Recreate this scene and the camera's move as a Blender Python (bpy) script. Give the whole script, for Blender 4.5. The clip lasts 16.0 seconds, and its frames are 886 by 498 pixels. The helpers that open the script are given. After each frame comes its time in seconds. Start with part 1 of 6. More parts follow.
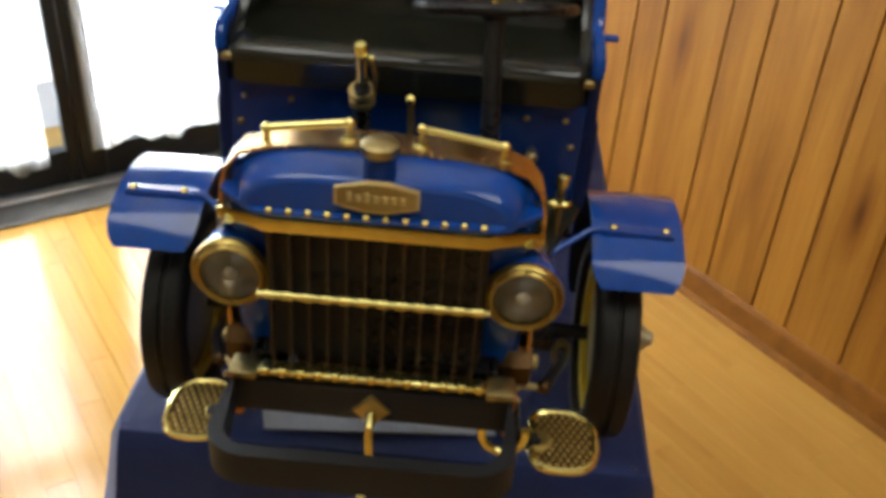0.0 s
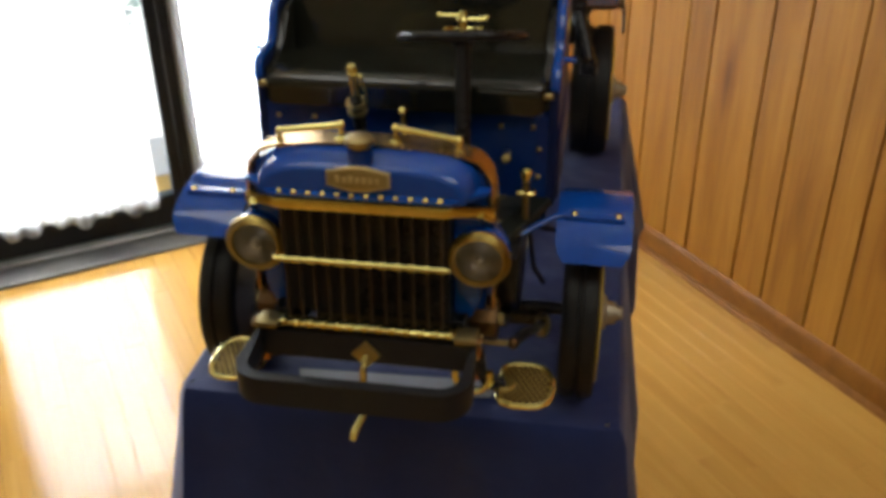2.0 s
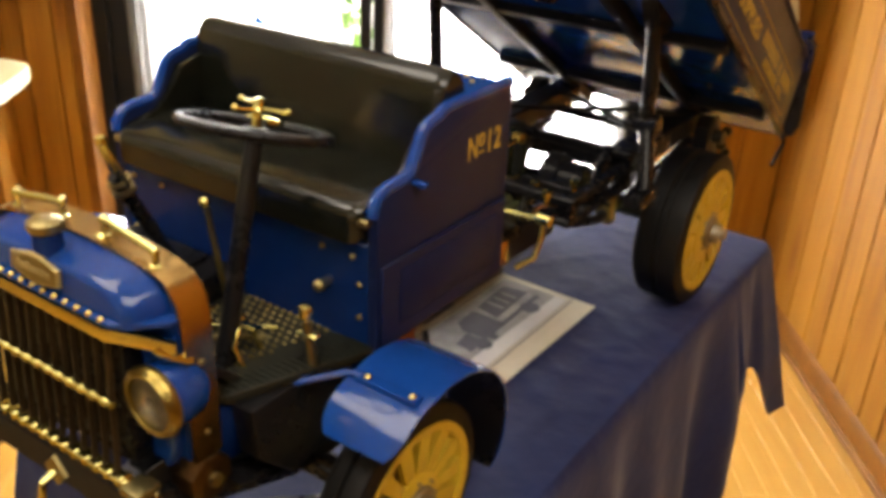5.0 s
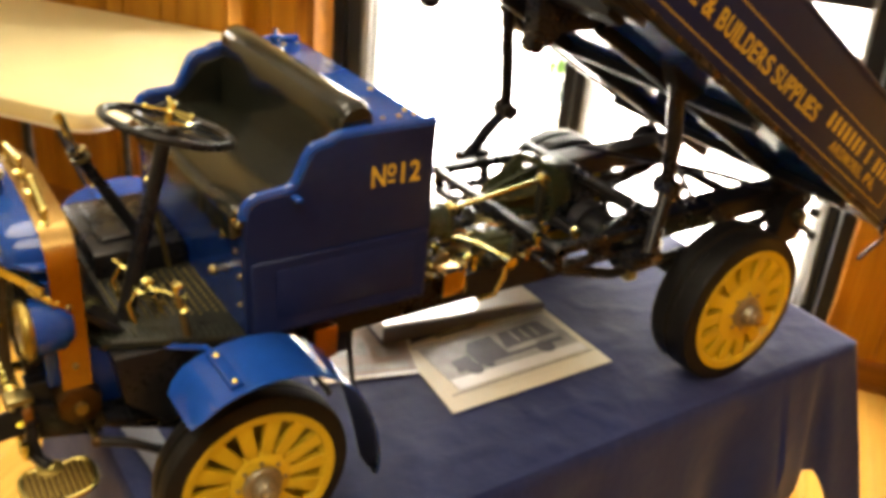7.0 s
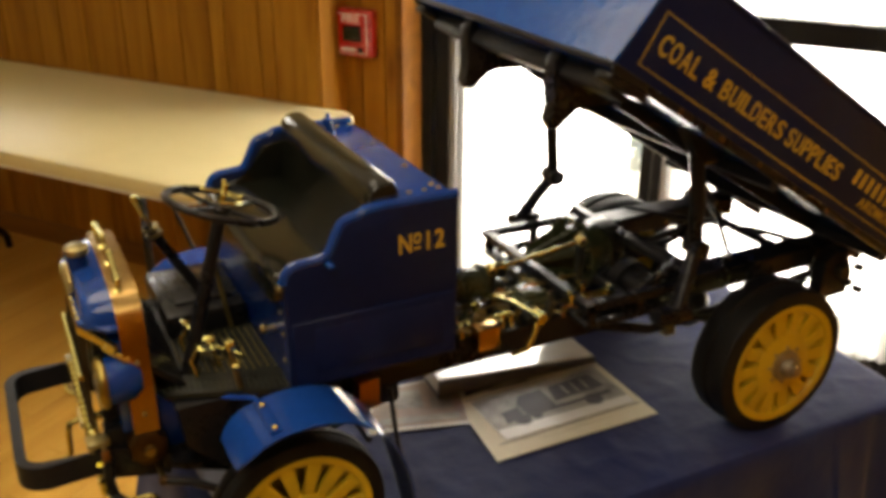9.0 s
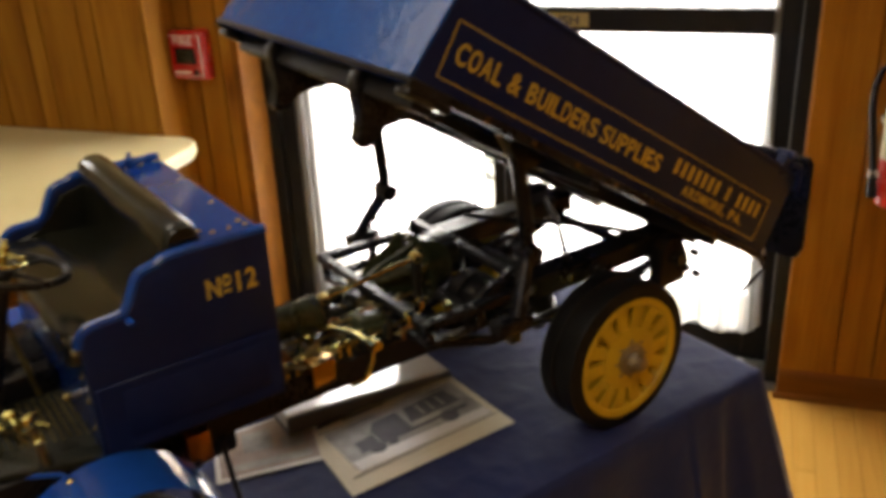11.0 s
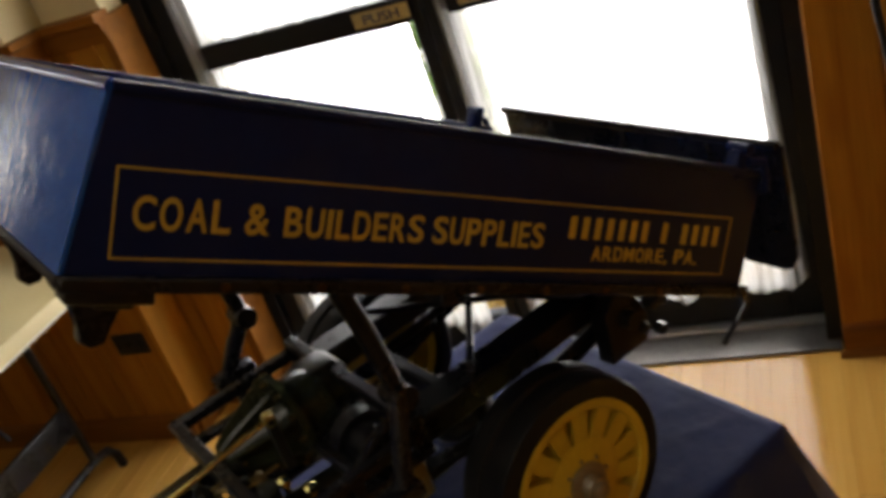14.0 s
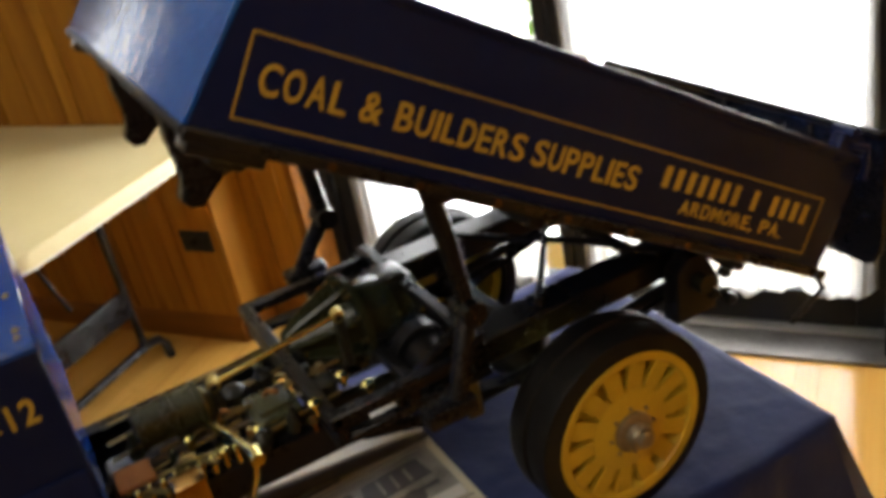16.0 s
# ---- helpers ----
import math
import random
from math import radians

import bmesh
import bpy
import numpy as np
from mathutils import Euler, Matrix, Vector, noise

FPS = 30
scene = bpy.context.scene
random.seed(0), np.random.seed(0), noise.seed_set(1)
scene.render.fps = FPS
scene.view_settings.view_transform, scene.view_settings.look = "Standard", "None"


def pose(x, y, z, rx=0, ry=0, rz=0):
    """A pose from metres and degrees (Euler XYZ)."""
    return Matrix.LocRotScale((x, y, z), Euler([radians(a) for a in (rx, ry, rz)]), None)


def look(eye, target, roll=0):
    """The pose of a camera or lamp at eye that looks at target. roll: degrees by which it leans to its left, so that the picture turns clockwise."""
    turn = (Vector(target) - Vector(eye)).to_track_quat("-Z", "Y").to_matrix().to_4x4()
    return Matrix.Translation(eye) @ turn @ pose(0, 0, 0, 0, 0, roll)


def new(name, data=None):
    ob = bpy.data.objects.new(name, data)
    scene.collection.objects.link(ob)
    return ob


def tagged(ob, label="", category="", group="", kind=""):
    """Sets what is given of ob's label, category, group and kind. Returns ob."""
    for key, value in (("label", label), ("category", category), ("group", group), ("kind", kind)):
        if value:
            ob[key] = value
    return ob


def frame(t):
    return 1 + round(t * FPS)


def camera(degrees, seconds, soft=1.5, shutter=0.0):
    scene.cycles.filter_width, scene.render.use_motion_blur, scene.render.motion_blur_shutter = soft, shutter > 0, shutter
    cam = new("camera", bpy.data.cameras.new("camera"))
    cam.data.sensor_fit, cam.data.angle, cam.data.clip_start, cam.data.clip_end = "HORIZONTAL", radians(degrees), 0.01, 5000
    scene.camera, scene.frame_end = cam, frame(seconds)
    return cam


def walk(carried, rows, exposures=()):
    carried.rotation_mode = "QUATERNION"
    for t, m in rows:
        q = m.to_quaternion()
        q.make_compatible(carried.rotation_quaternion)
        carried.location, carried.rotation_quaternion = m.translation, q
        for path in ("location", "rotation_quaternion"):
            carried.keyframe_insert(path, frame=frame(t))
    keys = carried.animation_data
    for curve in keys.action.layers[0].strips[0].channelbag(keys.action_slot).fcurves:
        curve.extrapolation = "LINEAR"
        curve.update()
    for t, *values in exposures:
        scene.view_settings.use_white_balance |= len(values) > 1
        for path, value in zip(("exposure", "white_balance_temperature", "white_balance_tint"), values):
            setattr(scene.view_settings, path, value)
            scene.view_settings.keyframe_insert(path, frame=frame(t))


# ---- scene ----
cam = camera(51.0, 16.0, soft=4.5, shutter=0.5)
# t, x, y, z, yaw, pitch, roll
PATH = [
    (0, 0.0704, -0.5968, 1.4531, 1.84, -33.01, 3.93),
    (0.5, 0.1452, -0.6624, 1.4650, 5.28, -31.76, 2.57),
    (1, 0.2215, -0.7334, 1.4776, 8.50, -30.94, 1.31),
    (1.5, 0.2499, -0.7696, 1.4832, 10.64, -29.29, -0.06),
    (2, 0.2217, -0.7930, 1.4948, 10.01, -29.74, -0.75),
    (2.5, 0.2139, -0.8095, 1.5120, 9.66, -27.77, -0.76),
    (3, 0.3024, -0.7757, 1.5034, 14.08, -28.61, -1.31),
    (3.5, 0.4867, -0.7219, 1.5102, 23.08, -27.19, 0.32),
    (4, 0.5567, -0.6266, 1.4917, 27.10, -26.87, 0.93),
    (4.5, 0.5858, -0.4713, 1.4759, 28.77, -26.56, 1.25),
    (4.7, 0.6094, -0.4296, 1.4705, 30.70, -26.41, 1.76),
    (6.8, 0.9190, -0.1193, 1.5410, 51.91, -27.79, 5.26),
    (7, 0.9761, -0.1061, 1.5456, 54.65, -27.20, 4.99),
    (7.5, 1.0290, -0.0925, 1.5754, 59.99, -26.75, 2.96),
    (8, 1.0516, -0.0722, 1.5885, 63.22, -24.70, 1.23),
    (10.3, 1.1689, -0.0396, 1.6176, 60.09, -23.18, -2.22),
    (10.5, 1.1665, -0.0265, 1.6139, 58.57, -23.24, -2.14),
    (11, 1.1064, 0.0483, 1.6089, 55.65, -24.08, -2.79),
    (11.5, 0.9954, 0.1616, 1.6223, 51.78, -23.26, -2.82),
    (12, 0.9387, 0.2754, 1.6119, 49.38, -23.59, -7.46),
    (12.5, 0.9229, 0.4110, 1.6069, 55.17, -23.36, -13.32),
    (13, 0.9185, 0.4855, 1.5964, 60.74, -25.17, -17.28),
    (13.5, 0.9176, 0.5183, 1.5935, 61.50, -25.46, -18.96),
    (14, 0.9274, 0.5265, 1.5898, 61.30, -25.98, -19.30),
    (14.5, 0.9401, 0.5235, 1.5914, 62.48, -26.33, -19.48),
    (15, 0.9481, 0.5135, 1.5931, 62.84, -26.29, -18.28),
    (15.5, 0.9502, 0.4999, 1.5836, 63.49, -25.86, -16.83),
    (16, 0.9368, 0.4746, 1.5705, 65.71, -27.47, -11.45),
]


def aim(x, y, z, yaw, pitch, roll):
    a, b = radians(yaw), radians(pitch)
    ahead = Vector((-math.sin(a) * math.cos(b), math.cos(a) * math.cos(b), math.sin(b)))
    eye = Vector((x, y, z))
    return look(eye, eye + ahead, roll)


EXPOSURES = [(0.0, 1.45, 6100, 8), (1.5, 1.35, 6150, 8), (2.5, 0.83, 6200, 9), (3.5, 0.55, 6450, 10), (4.5, 1.5, 6650, 14), (7.0, 2.35, 7900, 10), (8.0, 1.65, 7900, 10), (10.5, 1.2, 7400, 12), (11.5, 0.78, 7100, 14), (12.5, 0.1, 6600, 10), (14.5, 0.3, 6900, 13), (15.5, 0.85, 6600, 10), (16.0, 1.2, 6600, 10)]
walk(cam, [(t, aim(*r)) for t, *r in PATH], EXPOSURES)

# ---------------------------------------------------------------- light
TURN = 36.6  # the room stands turned against the truck
ROOM = pose(0, 0, 0, 0, 0, TURN)

world = bpy.data.worlds.new("sky")
scene.world = world
world.use_nodes = True
wn = world.node_tree.nodes
sky = wn.new("ShaderNodeTexSky")
sky.sky_type, sky.sun_disc = "NISHITA", False
sky.sun_elevation, sky.sun_rotation = radians(80), radians(143.4)
wn["Background"].inputs["Strength"].default_value = 0.12
world.node_tree.links.new(sky.outputs["Color"], wn["Background"].inputs["Color"])


def area_lamp(name, size_x, size_y, watts, colour, m):
    data = bpy.data.lights.new(name, "AREA")
    data.shape, data.size, data.size_y, data.energy, data.color = "RECTANGLE", size_x, size_y, watts, colour
    ob = new(name, data)
    ob.matrix_world = m
    return ob


# the sun stands over the roof and lights the shrubs outside the doors
sun = bpy.data.lights.new("sun", "SUN")
sun.energy, sun.angle, sun.color = 5.0, radians(0.5), (1.0, 0.95, 0.86)
new("sun", sun).matrix_world = ROOM @ look((0, -math.cos(radians(80)) * 12, math.sin(radians(80)) * 12), (0, 0, 0))

# daylight in the two door openings, and two ceiling lamps out of view
for x, w in ((-0.24, 0.58), (0.61, 0.76)):
    area_lamp("door_daylight", w, 1.95, 24, (0.97, 0.98, 1.0), ROOM @ look((x, 2.34, 1.10), (x, 0, 1.0)))
# assumed lamp, added to brighten this side of the hall
area_lamp("unseen_ceiling_lamp", 1.2, 1.2, 6.5, (1.0, 0.95, 0.84), ROOM @ look((0.55, -1.1, 2.62), (0.55, -1.099, 0)))
# placed by its reflection in the front fender
area_lamp("unseen_ceiling_lamp", 0.9, 0.9, 3.8, (1.0, 0.95, 0.84), ROOM @ look((-0.65, 0.12, 2.62), (-0.65, 0.121, 0)))


# daylight in the window of the long wall, past the folding table
area_lamp("window_daylight", 1.5, 0.62, 7, (0.97, 0.98, 1.0), ROOM @ look((-2.95, 2.02, 1.71), (-2.95, 0, 1.64)))

# unseen fill lamp added behind the camera; the south wall has no windows
area_lamp("hall_fill_lamp", 2.6, 1.0, 2.6, (1.0, 0.96, 0.88), ROOM @ look((-2.4, -4.12, 2.0), (-2.2, 0, 1.0)))


# ---------------------------------------------------------------- materials
def material(name):
    m = bpy.data.materials.new(name)
    m.use_nodes = True
    nt = m.node_tree
    return m, nt, nt.nodes["Principled BSDF"], nt.links


def ramp(nt, fac, stops):
    r = nt.nodes.new("ShaderNodeValToRGB")
    e = r.color_ramp.elements
    while len(e) < len(stops):
        e.new(0.5)
    for k, (p, c) in zip(e, stops):
        k.position, k.color = p, (*c, 1)
    nt.links.new(fac, r.inputs["Fac"])
    return r.outputs["Color"]


def coords(nt, scale=(1, 1, 1), kind="Object"):
    tc, mp = nt.nodes.new("ShaderNodeTexCoord"), nt.nodes.new("ShaderNodeMapping")
    mp.inputs["Scale"].default_value = scale
    nt.links.new(tc.outputs[kind], mp.inputs["Vector"])
    return mp.outputs["Vector"]


def noise_tex(nt, vec, scale, detail=4.0, rough=0.55, distort=0.0):
    n = nt.nodes.new("ShaderNodeTexNoise")
    n.inputs["Scale"].default_value, n.inputs["Detail"].default_value = scale, detail
    n.inputs["Roughness"].default_value, n.inputs["Distortion"].default_value = rough, distort
    nt.links.new(vec, n.inputs["Vector"])
    return n.outputs["Fac"]


def bump(nt, height, strength, distance, bsdf):
    b = nt.nodes.new("ShaderNodeBump")
    b.inputs["Strength"].default_value, b.inputs["Distance"].default_value = strength, distance
    nt.links.new(height, b.inputs["Height"])
    nt.links.new(b.outputs["Normal"], bsdf.inputs["Normal"])


def math_node(nt, op, a, b):
    n = nt.nodes.new("ShaderNodeMath")
    n.operation = op
    for s, v in zip(n.inputs, (a, b)):
        if isinstance(v, (int, float)):
            s.default_value = v
        else:
            nt.links.new(v, s)
    return n.outputs[0]


def simple(name, dark, light, rough=(0.4, 0.6), metal=0.0, scale=30.0, bumps=0.15, depth=0.0006, coat=0.0, spec=0.5):
    """A surface that wavers between two colours and two roughnesses."""
    m, nt, b, lk = material(name)
    v = coords(nt)
    big, fine = noise_tex(nt, v, scale * 0.3, 3), noise_tex(nt, v, scale * 6, 5)
    mixed = math_node(nt, "ADD", math_node(nt, "MULTIPLY", big, 0.65), math_node(nt, "MULTIPLY", fine, 0.35))
    lk.new(ramp(nt, mixed, [(0.32, dark), (0.68, light)]), b.inputs["Base Color"])
    rr = ramp(nt, mixed, [(0.3, (rough[0],) * 3), (0.7, (rough[1],) * 3)])
    lk.new(rr, b.inputs["Roughness"])
    b.inputs["Metallic"].default_value = metal
    b.inputs["Coat Weight"].default_value = coat
    b.inputs["Coat Roughness"].default_value = 0.12
    b.inputs["Specular IOR Level"].default_value = spec
    if bumps:
        bump(nt, fine, bumps, depth, b)
    return m


def wood(name, stops, axis, rough, knots=False, grain=1.0, bumps=0.12):
    """Boards with their grain along one local axis; each board has its own tone and cut of the grain."""
    m, nt, b, lk = material(name)
    info = nt.nodes.new("ShaderNodeObjectInfo")
    tc = nt.nodes.new("ShaderNodeTexCoord")
    shift = nt.nodes.new("ShaderNodeVectorMath")
    shift.operation = "MULTIPLY_ADD"
    lk.new(info.outputs["Random"], shift.inputs[0])
    shift.inputs[1].default_value = (17.0, 29.0, 41.0)
    lk.new(tc.outputs["Object"], shift.inputs[2])
    mp = nt.nodes.new("ShaderNodeMapping")
    sc = [14.0 * grain] * 3
    sc["xyz".index(axis)] = 1.1 * grain
    mp.inputs["Scale"].default_value = sc
    lk.new(shift.outputs[0], mp.inputs["Vector"])
    broad = noise_tex(nt, mp.outputs[0], 1.0, 3, 0.55, 0.8)
    mp2 = nt.nodes.new("ShaderNodeMapping")
    sc2 = [160.0 * grain] * 3
    sc2["xyz".index(axis)] = 5.0 * grain
    mp2.inputs["Scale"].default_value = sc2
    lk.new(shift.outputs[0], mp2.inputs["Vector"])
    fine = noise_tex(nt, mp2.outputs[0], 1.0, 4, 0.6, 0.4)
    mixed = math_node(nt, "ADD", math_node(nt, "MULTIPLY", broad, 0.6), math_node(nt, "MULTIPLY", fine, 0.4))
    mixed = math_node(nt, "ADD", mixed, math_node(nt, "MULTIPLY", math_node(nt, "SUBTRACT", info.outputs["Random"], 0.5), 0.09))
    col = ramp(nt, mixed, stops)
    if knots:
        vo = nt.nodes.new("ShaderNodeTexVoronoi")
        mk = nt.nodes.new("ShaderNodeMapping")
        sk = [9.0] * 3
        sk["xyz".index(axis)] = 2.4
        mk.inputs["Scale"].default_value = sk
        lk.new(shift.outputs[0], mk.inputs["Vector"])
        lk.new(mk.outputs[0], vo.inputs["Vector"])
        vo.inputs["Scale"].default_value = 0.55
        spot = ramp(nt, vo.outputs["Distance"], [(0.03, (0.34, 0.22, 0.15)), (0.09, (0.72, 0.62, 0.52)), (0.19, (1, 1, 1))])
        mx = nt.nodes.new("ShaderNodeMix")
        mx.data_type, mx.blend_type = "RGBA", "MULTIPLY"
        mx.inputs["Factor"].default_value = 1.0
        lk.new(col, mx.inputs["A"]), lk.new(spot, mx.inputs["B"])
        col = mx.outputs["Result"]
    lk.new(col, b.inputs["Base Color"])
    lk.new(ramp(nt, fine, [(0.3, (rough[0],) * 3), (0.7, (rough[1],) * 3)]), b.inputs["Roughness"])
    bump(nt, fine, bumps, 0.0006, b)
    return m


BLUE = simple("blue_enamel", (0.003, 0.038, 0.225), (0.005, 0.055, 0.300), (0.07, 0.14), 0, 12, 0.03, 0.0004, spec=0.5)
# blue enamel again, darkened to carry the shade below the seat
SHADED_BLUE = simple("shaded_blue_enamel", (0.002, 0.017, 0.105), (0.003, 0.026, 0.145), (0.16, 0.28), 0, 12, 0.04, 0.0004, spec=0.3)
UNDER_BLUE = simple("blue_underside_paint", (0.003, 0.038, 0.215), (0.005, 0.056, 0.290), (0.08, 0.16), 0, 6, 0.22, 0.002, spec=0.45)
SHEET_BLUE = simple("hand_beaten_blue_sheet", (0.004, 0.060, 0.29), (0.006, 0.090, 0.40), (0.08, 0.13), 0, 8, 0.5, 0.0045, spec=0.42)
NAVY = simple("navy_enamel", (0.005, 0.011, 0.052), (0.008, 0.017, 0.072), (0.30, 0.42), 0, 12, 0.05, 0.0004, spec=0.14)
BLACK = simple("black_enamel", (0.006, 0.006, 0.007), (0.013, 0.013, 0.014), (0.2, 0.38), 0, 25, 0.1, 0.0004, spec=0.26)
IRON = simple("oily_iron", (0.008, 0.009, 0.007), (0.026, 0.028, 0.020), (0.2, 0.45), 0.0, 40, 0.3, spec=0.3)
GREEN_IRON = simple("grey_green_casting", (0.021, 0.026, 0.012), (0.050, 0.058, 0.028), (0.16, 0.36), 0.0, 35, 0.3, spec=0.45)
RUBBER = simple("tyre_rubber", (0.004, 0.004, 0.004), (0.010, 0.010, 0.010), (0.4, 0.65), 0, 60, 0.25, spec=0.25)
BRASS = simple("polished_brass", (0.56, 0.49, 0.15), (0.80, 0.73, 0.30), (0.12, 0.28), 1.0, 20, 0.12)
OLD_BRASS = simple("aged_brass", (0.24, 0.19, 0.08), (0.42, 0.345, 0.15), (0.3, 0.5), 1.0, 30, 0.2)
AGED_GOLD = simple("dull_gold_brass", (0.30, 0.225, 0.06), (0.50, 0.39, 0.12), (0.28, 0.45), 1.0, 30, 0.2)
DARK_BRASS = simple("dark_brass", (0.07, 0.04, 0.018), (0.15, 0.09, 0.038), (0.35, 0.55), 1.0, 30, 0.2)
STRAP = simple("coppery_brass_strap", (0.37, 0.22, 0.075), (0.58, 0.39, 0.15), (0.16, 0.32), 1.0, 30, 0.2)
COPPER = simple("copper", (0.30, 0.13, 0.04), (0.44, 0.21, 0.075), (0.3, 0.5), 1.0, 30, 0.2)
HUB_METAL = simple("dull_hub_metal", (0.23, 0.205, 0.15), (0.42, 0.38, 0.28), (0.36, 0.55), 0.8, 30, 0.25)
GRILLE_BROWN = simple("brown_grille_paint", (0.030, 0.019, 0.009), (0.060, 0.038, 0.018), (0.4, 0.55), 0.3, 30, 0.15, spec=0.3)
CHROME = simple("bright_reflector", (0.42, 0.40, 0.33), (0.55, 0.53, 0.45), (0.34, 0.5), 1.0, 30, 0.1)
STEEL = simple("bare_steel", (0.30, 0.30, 0.29), (0.52, 0.52, 0.50), (0.25, 0.45), 1.0, 30, 0.2)
YELLOW = simple("yellow_wheel_paint", (0.50, 0.355, 0.022), (0.64, 0.475, 0.040), (0.35, 0.5), 0, 25, 0.1)
GOLD = simple("gold_lettering", (0.48, 0.345, 0.052), (0.60, 0.445, 0.082), (0.4, 0.55), 0.2, 40, 0.05)
LEATHER = simple("black_leather", (0.006, 0.007, 0.005), (0.013, 0.014, 0.010), (0.10, 0.19), 0, 50, 0.14, 0.0006, spec=0.5)
CLOTH = simple("navy_tablecloth", (0.009, 0.016, 0.072), (0.015, 0.028, 0.115), (0.6, 0.8), 0, 5, 0.55, 0.004, spec=0.15)
CLOTH.node_tree.nodes["Principled BSDF"].inputs["Sheen Weight"].default_value = 0.22
CLOTH.node_tree.nodes["Principled BSDF"].inputs["Sheen Tint"].default_value = (0.7, 0.7, 0.85, 1)
BRONZE = simple("dark_bronze_aluminium", (0.010, 0.011, 0.013), (0.017, 0.018, 0.021), (0.4, 0.6), 0, 15, 0.05, spec=0.2)
SADDLE = simple("worn_grey_metal", (0.10, 0.093, 0.083), (0.24, 0.225, 0.20), (0.28, 0.5), 0.75, 14, 0.3)
ALUMINIUM = simple("scuffed_aluminium", (0.28, 0.275, 0.26), (0.50, 0.49, 0.47), (0.35, 0.6), 0.7, 25, 0.2)
CREAM_WALL = simple("cream_wall_paint", (0.62, 0.52, 0.28), (0.68, 0.58, 0.33), (0.6, 0.8), 0, 8, 0.1)
CEILING = simple("ceiling_white", (0.70, 0.68, 0.62), (0.76, 0.74, 0.68), (0.8, 0.95), 0, 10, 0.2)
TABLETOP = simple("cream_laminate", (0.60, 0.52, 0.27), (0.66, 0.58, 0.33), (0.35, 0.5), 0, 20, 0.05)
RED = simple("red_enamel", (0.40, 0.012, 0.012), (0.52, 0.022, 0.02), (0.2, 0.35), 0, 20, 0.05, coat=0.3)
PAPER = simple("cream_paper", (0.62, 0.58, 0.44), (0.72, 0.68, 0.54), (0.5, 0.7), 0, 12, 0.05)
WHITE_PAPER = simple("white_card", (0.70, 0.70, 0.68), (0.80, 0.80, 0.78), (0.14, 0.26), 0, 12, 0.05)
SLEEVE = simple("plastic_sleeved_page", (0.66, 0.66, 0.64), (0.78, 0.78, 0.76), (0.05, 0.12), 0, 12, 0.03, coat=1.0, spec=0.9)
INK = simple("grey_print", (0.035, 0.035, 0.05), (0.11, 0.11, 0.13), (0.5, 0.7), 0, 60, 0.05)
PLATE = simple("brass_push_plate", (0.46, 0.37, 0.15), (0.58, 0.48, 0.22), (0.35, 0.5), 0.6, 20, 0.1)
LEG_BROWN = simple("red_brown_leg_paint", (0.045, 0.014, 0.008), (0.075, 0.024, 0.013), (0.35, 0.5), 0, 20, 0.1)
PANEL_WOOD = wood("honey_panelling", [(0.28, (0.175, 0.062, 0.0045)), (0.48, (0.300, 0.124, 0.010)), (0.72, (0.415, 0.190, 0.020))], "z", (0.5, 0.68), knots=True)
PANEL_WOOD.node_tree.nodes["Principled BSDF"].inputs["Specular IOR Level"].default_value = 0.22
TRIM_WOOD = wood("trim_wood", [(0.28, (0.135, 0.046, 0.004)), (0.7, (0.255, 0.098, 0.009))], "x", (0.45, 0.6))
TRIM_WOOD.node_tree.nodes["Principled BSDF"].inputs["Specular IOR Level"].default_value = 0.2
FLOOR_WOOD = wood("maple_strip", [(0.28, (0.43, 0.218, 0.046)), (0.5, (0.53, 0.295, 0.064)), (0.75, (0.60, 0.355, 0.088))], "y", (0.09, 0.18), grain=0.8, bumps=0.05)


def curtain_material():
    m, nt, b, lk = material("sheer_curtain")
    out = nt.nodes["Material Output"]
    v = coords(nt, (1, 1, 1))
    weave = noise_tex(nt, v, 260, 2)
    # streaks of denser cloth, darkened further to paint in the shade of folds
    fold_shade = noise_tex(nt, coords(nt, (26, 1, 0.35)), 1.0, 3, 0.6)
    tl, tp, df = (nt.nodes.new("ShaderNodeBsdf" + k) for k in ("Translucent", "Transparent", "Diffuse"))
    lk.new(ramp(nt, fold_shade, [(0.31, (0.26, 0.25, 0.21)), (0.40, (0.50, 0.49, 0.44)), (0.50, (0.82, 0.81, 0.77))]), tl.inputs["Color"])
    df.inputs["Color"].default_value = (0.85, 0.84, 0.80, 1)
    m1, m2 = nt.nodes.new("ShaderNodeMixShader"), nt.nodes.new("ShaderNodeMixShader")
    m1.inputs[0].default_value = 0.3
    lk.new(tl.outputs[0], m1.inputs[1]), lk.new(df.outputs[0], m1.inputs[2])
    lk.new(math_node(nt, "MULTIPLY_ADD", weave, 0.16), m2.inputs[0])
    lk.new(m1.outputs[0], m2.inputs[1]), lk.new(tp.outputs[0], m2.inputs[2])
    lk.new(m2.outputs[0], out.inputs["Surface"])
    return m


CURTAIN = curtain_material()


def glass_material(name, rough=0.0, tint=(1, 1, 1)):
    m, nt, b, lk = material(name)
    b.inputs["Transmission Weight"].default_value = 1.0
    b.inputs["Roughness"].default_value = rough
    b.inputs["IOR"].default_value = 1.45
    b.inputs["Base Color"].default_value = (*tint, 1)
    return m


GLASS = glass_material("window_glass")
LENS = glass_material("lamp_lens", 0.13)


